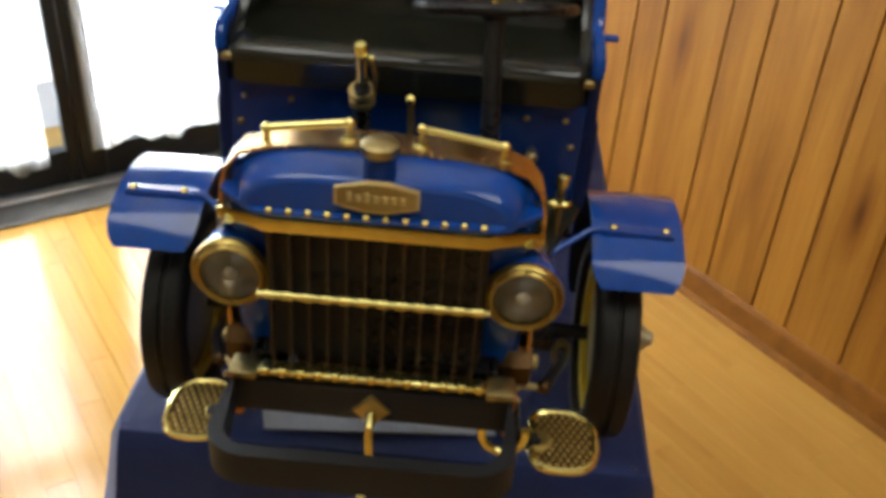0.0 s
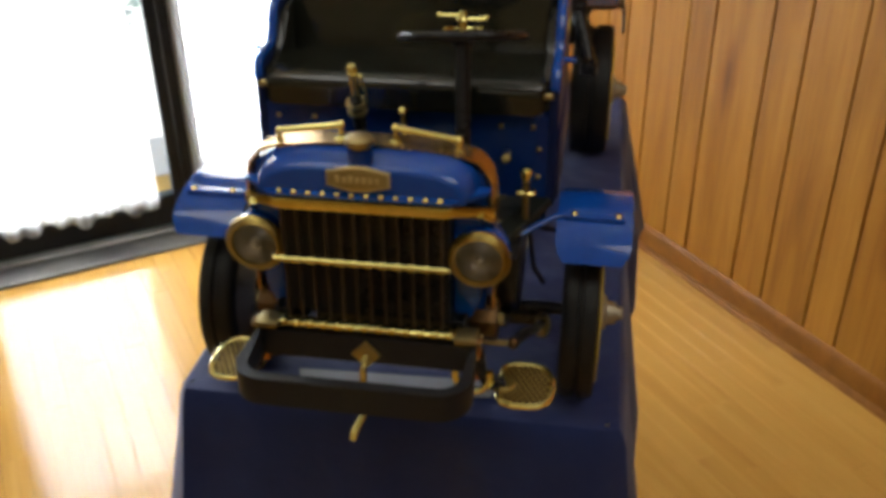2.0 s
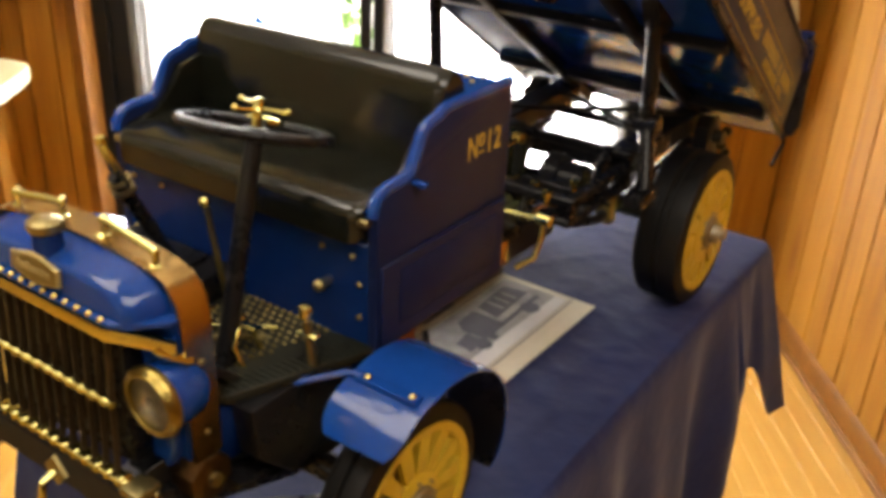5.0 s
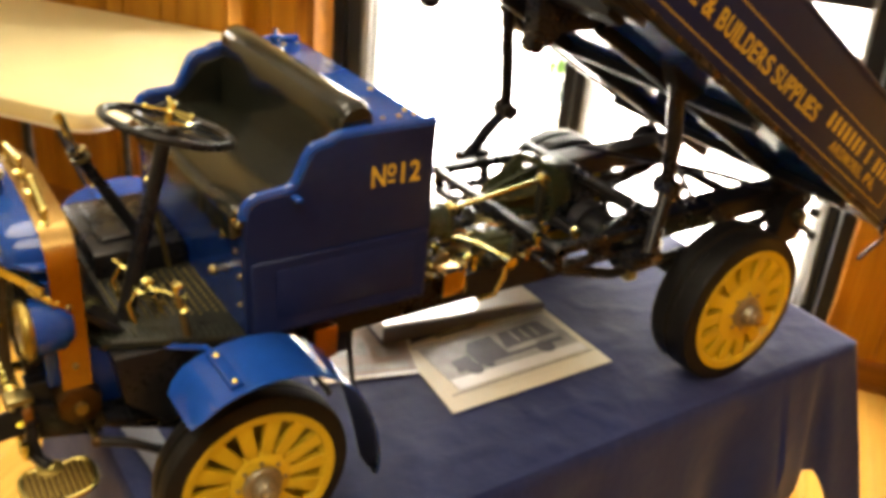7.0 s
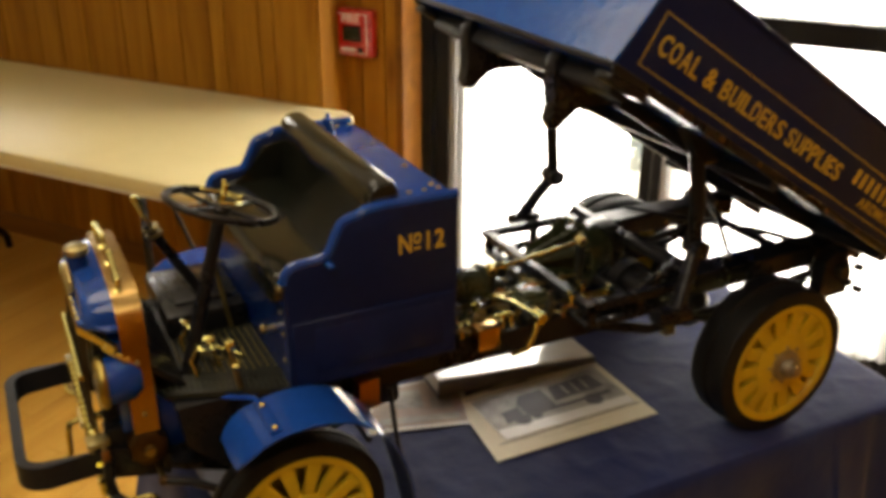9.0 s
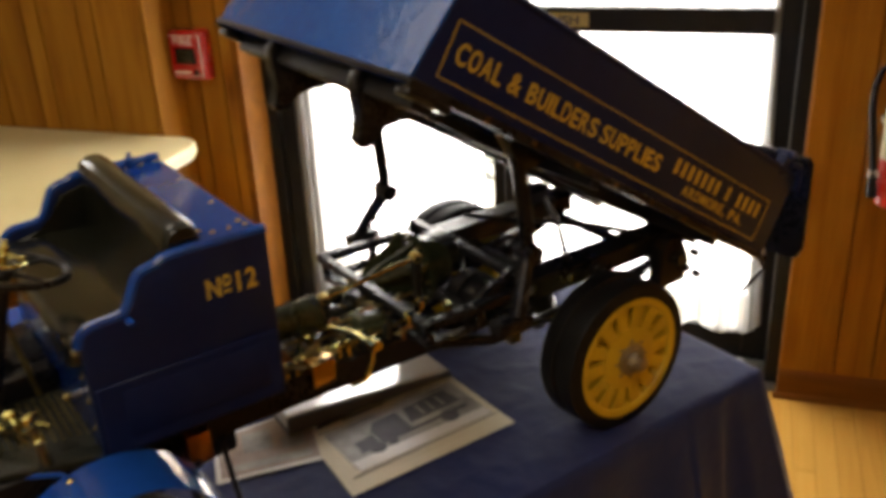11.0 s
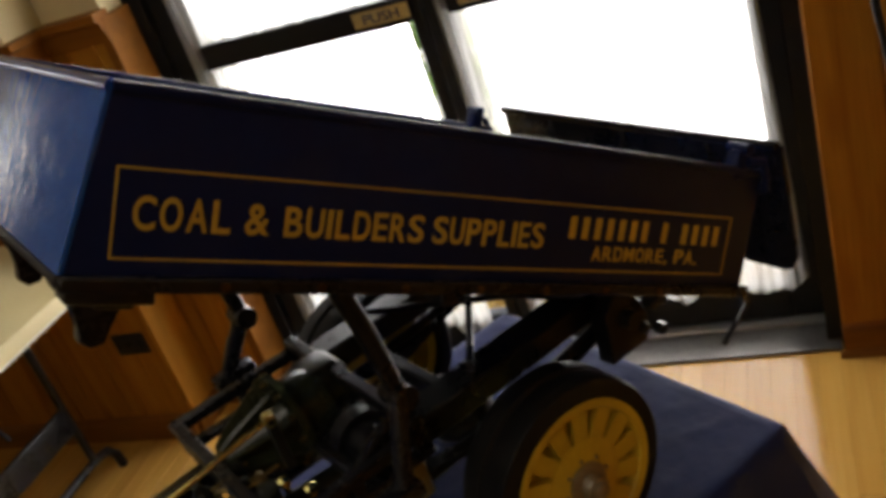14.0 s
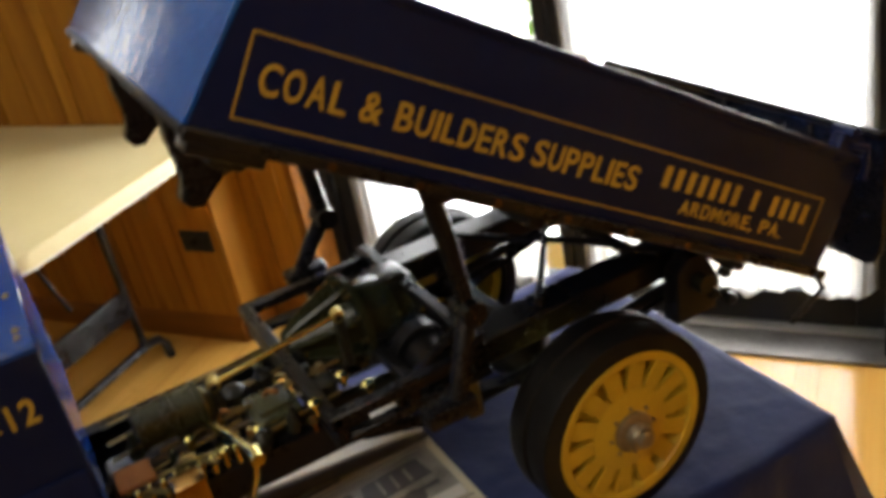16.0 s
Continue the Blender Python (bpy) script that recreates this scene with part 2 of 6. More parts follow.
# ---------------------------------------------------------------- mesh tools
def link_mesh(name, verts, faces, mat, parent=None, label="", m=None, smooth=False):
    me = bpy.data.meshes.new(name)
    me.from_pydata([tuple(v) for v in verts], [], faces)
    me.materials.append(mat)
    if smooth:
        for p in me.polygons:
            p.use_smooth = True
    ob = new(name, me)
    if m is not None:
        ob.matrix_world = m
    if parent is not None:
        ob.parent = parent
    if label:
        ob["label"] = label
    return ob


def part(name, bm, mat, parent=None, label="", smooth=True, m=None):
    """Links a bmesh as one mesh object under a thing or part."""
    bmesh.ops.recalc_face_normals(bm, faces=bm.faces)
    me = bpy.data.meshes.new(name)
    bm.to_mesh(me)
    bm.free()
    me.materials.append(mat)
    if smooth:
        for p in me.polygons:
            p.use_smooth = True
        me.set_sharp_from_angle(angle=radians(38))
    ob = new(name, me)
    if m is not None:
        ob.matrix_local = m
    if parent is not None:
        ob.parent = parent
    if label:
        ob["label"] = label
    return ob


def thing(name, label, category, m=None, group="", kind=""):
    ob = new(name)
    if m is not None:
        ob.matrix_world = m
    return tagged(ob, label, category, group, kind)


def add_box(bm, x0, x1, y0, y1, z0, z1, bevel=0.0, seg=2):
    made = bmesh.ops.create_cube(bm, size=1.0)["verts"]
    for v in made:
        v.co = Vector(((x0 + x1) / 2 + v.co.x * (x1 - x0), (y0 + y1) / 2 + v.co.y * (y1 - y0), (z0 + z1) / 2 + v.co.z * (z1 - z0)))
    if bevel:
        edges = list({e for v in made for e in v.link_edges})
        bmesh.ops.bevel(bm, geom=edges, offset=bevel, segments=seg, affect="EDGES", profile=0.5)
    return bm


def box(x0, x1, y0, y1, z0, z1, bevel=0.0, seg=2):
    return add_box(bmesh.new(), x0, x1, y0, y1, z0, z1, bevel, seg)


def add_cyl(bm, p, q, r, r2=None, n=16, caps=True):
    p, q = Vector(p), Vector(q)
    d = q - p
    m = Matrix.Translation((p + q) / 2) @ d.to_track_quat("Z", "Y").to_matrix().to_4x4()
    bmesh.ops.create_cone(bm, cap_ends=caps, segments=n, radius1=r, radius2=r if r2 is None else r2, depth=d.length, matrix=m)
    return bm


def cyl(p, q, r, r2=None, n=16):
    return add_cyl(bmesh.new(), p, q, r, r2, n)


def add_ball(bm, p, r, n=12, squash=(1, 1, 1)):
    m = Matrix.Translation(p) @ Matrix.Diagonal((*squash, 1))
    bmesh.ops.create_uvsphere(bm, u_segments=n, v_segments=max(6, n // 2), radius=r, matrix=m)
    return bm


def add_lathe(bm, profile, m, n=32):
    """profile: (radius, height) pairs, turned about the local z axis of m."""
    rings = []
    for r, h in profile:
        if r < 1e-6:
            rings.append([bm.verts.new(m @ Vector((0, 0, h)))])
        else:
            rings.append([bm.verts.new(m @ Vector((r * math.cos(a), r * math.sin(a), h))) for a in (2 * math.pi * k / n for k in range(n))])
    for a, b in zip(rings, rings[1:]):
        for k in range(n):
            j = (k + 1) % n
            if len(a) == 1 and len(b) == 1:
                continue
            if len(a) == 1:
                bm.faces.new((a[0], b[k], b[j]))
            elif len(b) == 1:
                bm.faces.new((a[k], a[j], b[0]))
            else:
                bm.faces.new((a[k], a[j], b[j], b[k]))
    return bm


def add_tube(bm, points, r, n=10):
    """A bent round bar along points."""
    pts = [Vector(p) for p in points]
    rings, side = [], None
    for i, p in enumerate(pts):
        d = (pts[min(i + 1, len(pts) - 1)] - pts[max(i - 1, 0)]).normalized()
        if side is None:
            side = d.orthogonal().normalized()
        side = (side - d * side.dot(d)).normalized()
        up = d.cross(side)
        rings.append([bm.verts.new(p + r * (math.cos(a) * side + math.sin(a) * up)) for a in (2 * math.pi * k / n for k in range(n))])
    for a, b in zip(rings, rings[1:]):
        for k in range(n):
            bm.faces.new((a[k], a[(k + 1) % n], b[(k + 1) % n], b[k]))
    bm.faces.new(list(reversed(rings[0])))
    bm.faces.new(rings[-1])
    return bm


def tube(points, r, n=10):
    return add_tube(bmesh.new(), points, r, n)


def add_prism(bm, outline, axis, a, b, bevel=0.0):
    """A flat outline, in the two other axes in order, drawn out along one axis from a to b."""
    i = "xyz".index(axis)
    def at(u, v, w):
        c = [u, v]
        c.insert(i, w)
        return Vector(c)
    lo, hi = [bm.verts.new(at(u, v, a)) for u, v in outline], [bm.verts.new(at(u, v, b)) for u, v in outline]
    n = len(outline)
    faces = [bm.faces.new(lo), bm.faces.new(list(reversed(hi)))]
    for k in range(n):
        faces.append(bm.faces.new((lo[k], hi[k], hi[(k + 1) % n], lo[(k + 1) % n])))
    if bevel:
        edges = list({e for f in faces[:2] for e in f.edges})
        bmesh.ops.bevel(bm, geom=edges, offset=bevel, segments=2, affect="EDGES", profile=0.5)
    return bm


def prism(outline, axis, a, b, bevel=0.0):
    return add_prism(bmesh.new(), outline, axis, a, b, bevel)


def arc(cx, cy, r, a0, a1, n):
    return [(cx + r * math.cos(radians(a0 + (a1 - a0) * k / n)), cy + r * math.sin(radians(a0 + (a1 - a0) * k / n))) for k in range(n + 1)]


def text_mesh(name, body, size, mat, parent, m, label="", stretch=1.0, bold=0.0, spacing=1.0, align="LEFT"):
    """Raised letters in the built-in font, as a mesh."""
    cu = bpy.data.curves.new(name, "FONT")
    cu.body, cu.size, cu.extrude, cu.offset, cu.space_character, cu.align_x = body, size, 0.0004, bold, spacing, align
    tmp = new(name + "_curve", cu)
    bpy.context.view_layer.update()
    me = bpy.data.meshes.new_from_object(tmp.evaluated_get(bpy.context.evaluated_depsgraph_get()))
    bpy.data.objects.remove(tmp)
    me.transform(Matrix.Diagonal((stretch, 1, 1, 1)))
    me.materials.clear()
    me.materials.append(mat)
    ob = new(name, me)
    ob.matrix_local = m
    ob.parent = parent
    if label:
        ob["label"] = label
    return ob


# ---------------------------------------------------------------- the room, in its own turned axes
DOOR_Y, EAST_X, H = 2.125, 1.467, 2.7
WEST_Y, STRIP_Y = 1.81, 1.972     # the panelling beside the doors steps back once
STRIP_X, JAMB_X, JAMB_E = -0.855, -0.628, 1.078


def structure(name, bm, mat, label, m=ROOM, smooth=False):
    ob = part(name, bm, mat, None, "", smooth)
    ob.matrix_world = m
    return tagged(ob, label, "", "", "structure")


def boards(wall, edges, z0, z1, at, mat, names="board"):
    """Upright grooved boards on a wall: edges along it, at(u, depth) gives the plan place."""
    shared = {}
    for a, b in zip(edges, edges[1:]):
        w = round(b - a, 3)
        if w not in shared:
            bm = box(0.0025, w - 0.0025, 0, 0.008, 0, z1 - z0, 0.0022, 1)
            me = bpy.data.meshes.new(names)
            bm.to_mesh(me)
            bm.free()
            me.materials.append(mat)
            shared[w] = me
        ob = new(names, shared[w])
        ob.parent = wall
        ob.matrix_local = at(a, z0)
    return wall


# floor: a slab with maple strips on it
floor = structure("floor", box(-4.2, EAST_X + 0.1, -4.2, 2.6, -0.12, -0.008), FLOOR_WOOD, "varnished pale maple strip floor")

# walls
wall_east = structure("wall_east", box(EAST_X, EAST_X + 0.12, -4.2, DOOR_Y + 0.5, -0.1, H), TRIM_WOOD, "honey-coloured grooved wood panelled wall")
wall_north = structure("wall_north", box(JAMB_E, EAST_X, STRIP_Y + 0.008, 2.25, -0.1, H), TRIM_WOOD, "grooved wood panel beside the glass doors")
bm = box(STRIP_X - 0.0, JAMB_X, STRIP_Y + 0.008, 2.25, -0.1, 1.30)
add_box(bm, -4.2, STRIP_X, WEST_Y + 0.008, 2.25, -0.1, 1.30)
add_box(bm, JAMB_X - 0.028, JAMB_X + 0.002, STRIP_Y - 0.010, 2.095, 0, 1.30, 0.004)
wall_west = structure("wall_west", bm, TRIM_WOOD, "stepped wood wainscot under a cream wall")
bm = box(STRIP_X, JAMB_X - 0.02, STRIP_Y + 0.03, 2.24, 1.30, H)
for x0, x1, z0, z1 in ((-4.2, -3.70, 1.30, H), (-2.20, STRIP_X, 1.30, H), (-3.70, -2.20, 1.30, 1.39), (-3.70, -2.20, 2.03, H)):
    add_box(bm, x0, x1, WEST_Y + 0.03, 2.24, z0, z1)
structure("wall_above_wainscot", bm, CREAM_WALL, "cream painted wall above the wainscot")
structure("wall_over_doors", box(JAMB_X - 0.02, JAMB_E, 1.99, 2.25, 2.16, H), CREAM_WALL, "cream painted wall over the doors")
structure("wall_far_west", box(-4.3, -4.2, -4.2, 2.2, -0.1, H), CREAM_WALL, "plain cream wall")
structure("wall_south", box(-4.3, EAST_X + 0.12, -4.3, -4.2, -0.1, H), CREAM_WALL, "plain cream wall")
structure("ceiling", box(-4.3, EAST_X + 0.12, -4.3, 2.6, H, H + 0.1), CEILING, "plain white ceiling")

rng = random.Random(4)
known = [0.350, 0.512, 0.617, 0.774, 0.891, 1.092, 1.194, 1.345, 1.46, 1.56, 1.69, 1.83, STRIP_Y]
edges = [known[0]]
while edges[0] > -1.6:
    edges.insert(0, round(edges[0] - rng.choice((0.12, 0.15, 0.175, 0.23)), 3))
edges += known[1:]
boards(wall_east, edges, 0.0, 2.6, lambda a, z: pose(EAST_X, a, z, 0, 0, 90), PANEL_WOOD)
boards(wall_north, [JAMB_E, 1.229, 1.331, 1.459], 0.0, 2.6, lambda a, z: pose(a, STRIP_Y, z), PANEL_WOOD)
boards(wall_west, [STRIP_X, -0.79, -0.70, JAMB_X - 0.028], 0.0, 1.30, lambda a, z: pose(a, STRIP_Y, z), PANEL_WOOD)
boards(wall_west, [-2.95, -2.81, -2.60, -2.47, -2.33, -2.14, -2.02, -1.89, -1.70, -1.57, -1.43, -1.30, -1.235, -1.09, -1.03, STRIP_X], 0.0, 1.30, lambda a, z: pose(a, WEST_Y, z), PANEL_WOOD)
boards(wall_west, [WEST_Y, STRIP_Y], 0.0, 1.30, lambda a, z: pose(STRIP_X, a, z, 0, 0, 90) @ pose(0, -0.008, 0), PANEL_WOOD)


def moulding(name, runs, profile, label):
    """runs: (x, y, x1, y1) with the room on the left-hand side of the way; profile: (out, up)."""
    bm = bmesh.new()
    for x0, y0, x1, y1 in runs:
        d = Vector((x1 - x0, y1 - y0, 0)).normalized()
        out = Vector((-d.y, d.x, 0))
        a, b = [[bm.verts.new(Vector((x, y, 0)) + out * o + Vector((0, 0, u))) for o, u in profile] for x, y in ((x0, y0), (x1, y1))]
        n = len(profile)
        for k in range(n):
            bm.faces.new((a[k], a[(k + 1) % n], b[(k + 1) % n], b[k]))
        bm.faces.new(a), bm.faces.new(list(reversed(b)))
    return structure(name, bm, TRIM_WOOD, label, smooth=True)


base = [(0, 0), (0.016, 0), (0.016, 0.065), (0.013, 0.078), (0.006, 0.085), (0, 0.09)]
shoe = [(0.016, 0), (0.030, 0), (0.029, 0.008), (0.024, 0.014), (0.016, 0.017)]
capped = [(0, 1.235), (0.012, 1.235), (0.014, 1.256), (0.024, 1.274), (0.026, 1.290), (0.040, 1.297), (0.040, 1.318), (-0.03, 1.318), (-0.03, 1.30), (0, 1.30)]
moulding("baseboard_east", [(EAST_X, -4.2, EAST_X, STRIP_Y)], base, "reddish stained wooden baseboard")
moulding("trim_east", [(EAST_X, -4.2, EAST_X, STRIP_Y - 0.016)], shoe, "quarter-round wooden shoe moulding")
moulding("baseboard_north", [(EAST_X - 0.016, STRIP_Y, JAMB_E, STRIP_Y)], base, "stained wooden baseboard")
moulding("trim_north", [(EAST_X - 0.03, STRIP_Y, JAMB_E - 0.012, STRIP_Y)], shoe, "quarter-round wooden shoe moulding")
runs = [(JAMB_X, STRIP_Y, STRIP_X, STRIP_Y), (STRIP_X, STRIP_Y, STRIP_X, WEST_Y), (STRIP_X, WEST_Y, -4.2, WEST_Y)]
moulding("baseboard_west", runs, base, "stained wooden baseboard")
moulding("trim_west_cap", runs, capped, "moulded wooden cap rail on the wainscot")


# window in the cream wall past the folding table
window = thing("window_1", "white-framed window in the cream wall over the wainscot", "window", ROOM, "", "structure")
bm = bmesh.new()
for x0, x1, z0, z1 in ((-3.70, -3.65, 1.39, 2.03), (-2.25, -2.20, 1.39, 2.03), (-3.65, -2.25, 1.39, 1.44), (-3.65, -2.25, 1.98, 2.03), (-2.97, -2.93, 1.44, 1.98)):
    add_box(bm, x0, x1, 1.90, 1.95, z0, z1, 0.004, 1)
part("window_frame", bm, CEILING, window)
for x0, x1 in ((-3.65, -2.97), (-2.93, -2.25)):
    pane = part("pane", box(x0 - 0.004, x1 + 0.004, 1.922, 1.927, 1.436, 1.984), GLASS, window)
    pane.visible_shadow = False


# glass doors: frame, two leaves with panes, rails, curtains
LEAF_W, LEAF_E = -0.590, 1.040


def door_frame():
    bm = box(JAMB_X - 0.02, LEAF_W, 2.098, 2.20, 0.0, 2.16)
    add_box(bm, LEAF_E, JAMB_E, 2.020, 2.20, 0.0, 2.16)
    add_box(bm, LEAF_W, LEAF_E, 2.110, 2.20, 2.10, 2.16)
    structure("door_frame", bm, BRONZE, "dark bronze aluminium frame of the double doors")


def door_leaf(name, x0, x1, meeting):
    stile, meet = (0.118, 0.036) if meeting == "east" else (0.075, 0.072)
    a, b = (x0 + stile, x1 - meet) if meeting == "east" else (x0 + meet, x1 - stile)
    ob = thing(name, "dark bronze aluminium glass door with a sheer white curtain, shut", "door", ROOM, "glass doors", "structure")
    bm = bmesh.new()
    y0, y1 = DOOR_Y, DOOR_Y + 0.045
    for u0, u1 in ((x0, a), (b, x1)):
        add_box(bm, u0, u1, y0, y1, 0.02, 2.095, 0.003, 1)
    part("stile", bm, BRONZE, ob)
    part("bottom_rail", box(a, b, y0, y1, 0.02, 0.128, 0.003, 1), BRONZE, ob)
    part("top_rail", box(a, b, y0, y1, 2.0, 2.095, 0.003, 1), BRONZE, ob)
    part("push_rail", box(a - 0.004, b + 0.004, y0 - 0.024, y1 - 0.004, 1.060, 1.132, 0.004, 1), BRONZE, ob)
    for z0, z1 in ((0.128, 1.060), (1.132, 2.0)):
        pane = part("pane", box(a - 0.002, b + 0.002, DOOR_Y + 0.019, DOOR_Y + 0.024, z0, z1), GLASS, ob)
        pane.visible_shadow = False
    return ob, a, b


def curtain(x0, x1, z0, z1, seed, pleats, spread=0.0):
    rnd = random.Random(seed)
    bm = bmesh.new()
    nx, nz = 150, 26
    ph = [rnd.uniform(0, 6.28) for _ in range(4)]
    grid = []
    for j in range(nz + 1):
        v = j / nz
        row = []
        for i in range(nx + 1):
            u = i / nx
            fold = 0.007 * math.sin(6.28 * pleats * u + ph[0] + 0.5 * math.sin(5 * v + ph[1])) + 0.004 * math.sin(6.28 * pleats * 2.3 * u + ph[2])
            hem = 0.014 * math.sin(6.28 * 3.5 * u + ph[3]) + 0.008 * math.sin(6.28 * 8.3 * u + ph[1])
            row.append(bm.verts.new((x0 + (x1 - x0) * u + spread * u * max(0.0, 1 - 2.0 * v), DOOR_Y - 0.011 + 0.9 * fold, z0 + hem * (1 - v) ** 3 + (z1 - z0) * v)))
        grid.append(row)
    for j in range(nz):
        for i in range(nx):
            bm.faces.new((grid[j][i], grid[j][i + 1], grid[j + 1][i + 1], grid[j + 1][i]))
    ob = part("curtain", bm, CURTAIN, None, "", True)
    ob.matrix_world = ROOM
    return tagged(ob, "sheer white pleated curtain hanging over the door glass", "curtain", "door curtains")


door_frame()
_, wa, wb = door_leaf("door_1", LEAF_W + 0.0005, 0.190, "east")
_, ea, eb = door_leaf("door_2", 0.1935, LEAF_E - 0.0005, "west")
bm = box(JAMB_X + 0.006, JAMB_E - 0.004, 1.976, 2.096, 0.0, 0.009, 0.003, 1)
structure("door_saddle", bm, SADDLE, "worn dark grey metal saddle before the doors", smooth=True)
bm = box(JAMB_X + 0.006, JAMB_E - 0.004, 2.098, 2.30, 0.0, 0.014, 0.004, 1)
structure("door_sill", bm, ALUMINIUM, "scuffed aluminium door sill", smooth=True)
structure("ground", box(-40, 40, 2.30, 60, -0.15, -0.05), CEILING, "pale paving outside the doors")


# ---------------------------------------------------------------- the model truck on its table
T = 0.737                        # top of the cloth-covered table
TILT = radians(-31.85)           # the raised dump body
BODY = Matrix.Translation((0, 0.629, 1.362)) @ Matrix.Rotation(TILT, 4, "X")
truck = thing("model_truck", "blue and brass scale model dump truck with its body raised", "model truck", pose(0, 0.56, T))
BACK = Matrix.Translation((0, -0.56, -T))


def on(parent, name, bm, mat, label="", smooth=True, m=None):
    """A part given in the world's axes, under the truck or under one of its parts."""
    if m is not None:
        bm.transform(m)
    ob = part(name, bm, mat, parent, label, smooth)
    if parent is truck:
        ob.matrix_parent_inverse = BACK
    return ob


def mirrored(make):
    return [make(s) for s in (-1, 1)]


def rivets(parent, name, places, r, normal, mat=BRASS):
    """One small domed stud at each place."""
    made = []
    q = Vector(normal).to_track_quat("Z", "Y").to_matrix().to_4x4()
    me = None
    for p in places:
        if me is None:
            bm = bmesh.new()
            add_lathe(bm, [(r, 0), (r * 0.95, r * 0.35), (r * 0.6, r * 0.75), (0, r * 0.9)], Matrix(), 10)
            bmesh.ops.recalc_face_normals(bm, faces=bm.faces)
            me = bpy.data.meshes.new(name)
            bm.to_mesh(me)
            bm.free()
            me.materials.append(mat)
            for f in me.polygons:
                f.use_smooth = True
        ob = new(name, me)
        ob.parent = parent
        if parent is truck:
            ob.matrix_parent_inverse = BACK
        ob.matrix_basis = Matrix.Translation(p) @ q
        made.append(ob)
    return made


# wheels: solid tyre, spoked yellow rim, hub
def wheel(side, x_out, width, y, r, rim_r, petals, label):
    z = T + r
    face = Matrix.Translation((side * x_out, y, z)) @ Matrix.Rotation(side * math.pi / 2, 4, "Y")
    b = 0.006
    tyre = on(truck, "wheel", add_lathe(bmesh.new(), [(rim_r, 0), (r - b, -0.001), (r - 0.002, -b * 0.5), (r, -b * 1.4), (r, -width * 0.42), (r - 0.004, -width * 0.46), (r - 0.004, -width * 0.54),
              (r, -width * 0.58), (r, -width + b * 1.4), (r - 0.002, -width + b * 0.5), (r - b, -width), (rim_r, -width), (rim_r, 0)], face, 64), RUBBER, label)
    on(tyre, "rim", add_lathe(bmesh.new(), [(rim_r, -0.002), (rim_r, 0.002), (rim_r * 0.90, 0.001), (rim_r * 0.86, -0.005), (rim_r * 0.86, -width * 0.8), (rim_r, -width * 0.8)], face, 64), YELLOW)
    on(tyre, "backing", add_lathe(bmesh.new(), [(rim_r * 0.9, -width * (0.62 if r < 0.115 else 0.26)), (rim_r * 0.5, -width * (0.62 if r < 0.115 else 0.18)), (0, -width * (0.62 if r < 0.115 else 0.18))], face, 32), OLD_BRASS if r < 0.115 else YELLOW)
    r0, r1 = rim_r * (0.36 if r < 0.115 else 0.50), rim_r * 0.90
    for k in range(petals):
        bm = bmesh.new()
        h0, h1 = math.pi / petals * 0.98 * r0, math.pi / petals * (0.60 if r < 0.115 else 0.64) * r1
        outline = [(r0, -h0), (r0 + (r1 - r0) * 0.5, -h0 * 0.62 - h1 * 0.18), (r1, -h1), (r1, h1), (r0 + (r1 - r0) * 0.5, h0 * 0.62 + h1 * 0.18), (r0, h0)]
        add_prism(bm, outline, "z", -0.010, -0.002, 0.0015)
        on(tyre, "spoke", bm, YELLOW, "", True, face @ Matrix.Rotation(2 * math.pi * (k + 0.5) / petals, 4, "Z"))
    on(tyre, "disc", add_lathe(bmesh.new(), [(rim_r * (0.40 if r < 0.115 else 0.53), -0.012), (rim_r * (0.40 if r < 0.115 else 0.53), -0.001), (rim_r * 0.36, 0.001), (rim_r * 0.26, 0.002), (rim_r * 0.25, 0.006)], face, 40), YELLOW)
    on(tyre, "hub", add_lathe(bmesh.new(), [(rim_r * 0.26, 0.0), (rim_r * 0.26, 0.006), (rim_r * 0.23, 0.009), (rim_r * 0.17, 0.010), (rim_r * 0.16, 0.019), (rim_r * 0.14, 0.022), (rim_r * 0.10, 0.0225), (rim_r * 0.095, 0.028), (rim_r * 0.07, 0.030), (0, 0.0305)], face, 24), HUB_METAL, "dull metal hub cap")
    for k in range(8):
        a = 2 * math.pi * k / 8
        on(tyre, "hub_bolt", cyl((0, 0, 0), (0, 0, 0.0045), 0.0024, n=6), HUB_METAL, "", False, face @ Matrix.Translation((rim_r * 0.31 * math.cos(a), rim_r * 0.31 * math.sin(a), 0)))
    return tyre


for s in (-1, 1):
    wheel(s, 0.244, 0.044, 0.199, 0.108, 0.088, 14, "solid black tyre on a spoked yellow front wheel")
    wheel(s, 0.247, 0.074, 0.974, 0.122, 0.099, 14, "wide solid black tyre on a yellow rear wheel")

# axles, springs, chassis rails
on(truck, "front_axle", add_box(cyl((-0.205, 0.199, T + 0.108), (0.205, 0.199, T + 0.108), 0.008), -0.17, 0.17, 0.188, 0.21, T + 0.085, T + 0.105, 0.003, 1), BLACK)
on(truck, "rear_axle", add_lathe(bmesh.new(), [(0.012, -0.18), (0.012, -0.06), (0.035, -0.04), (0.05, 0), (0.035, 0.04), (0.012, 0.06), (0.012, 0.18)], pose(0, 0.974, T + 0.122, 0, 90, 0), 24), IRON)


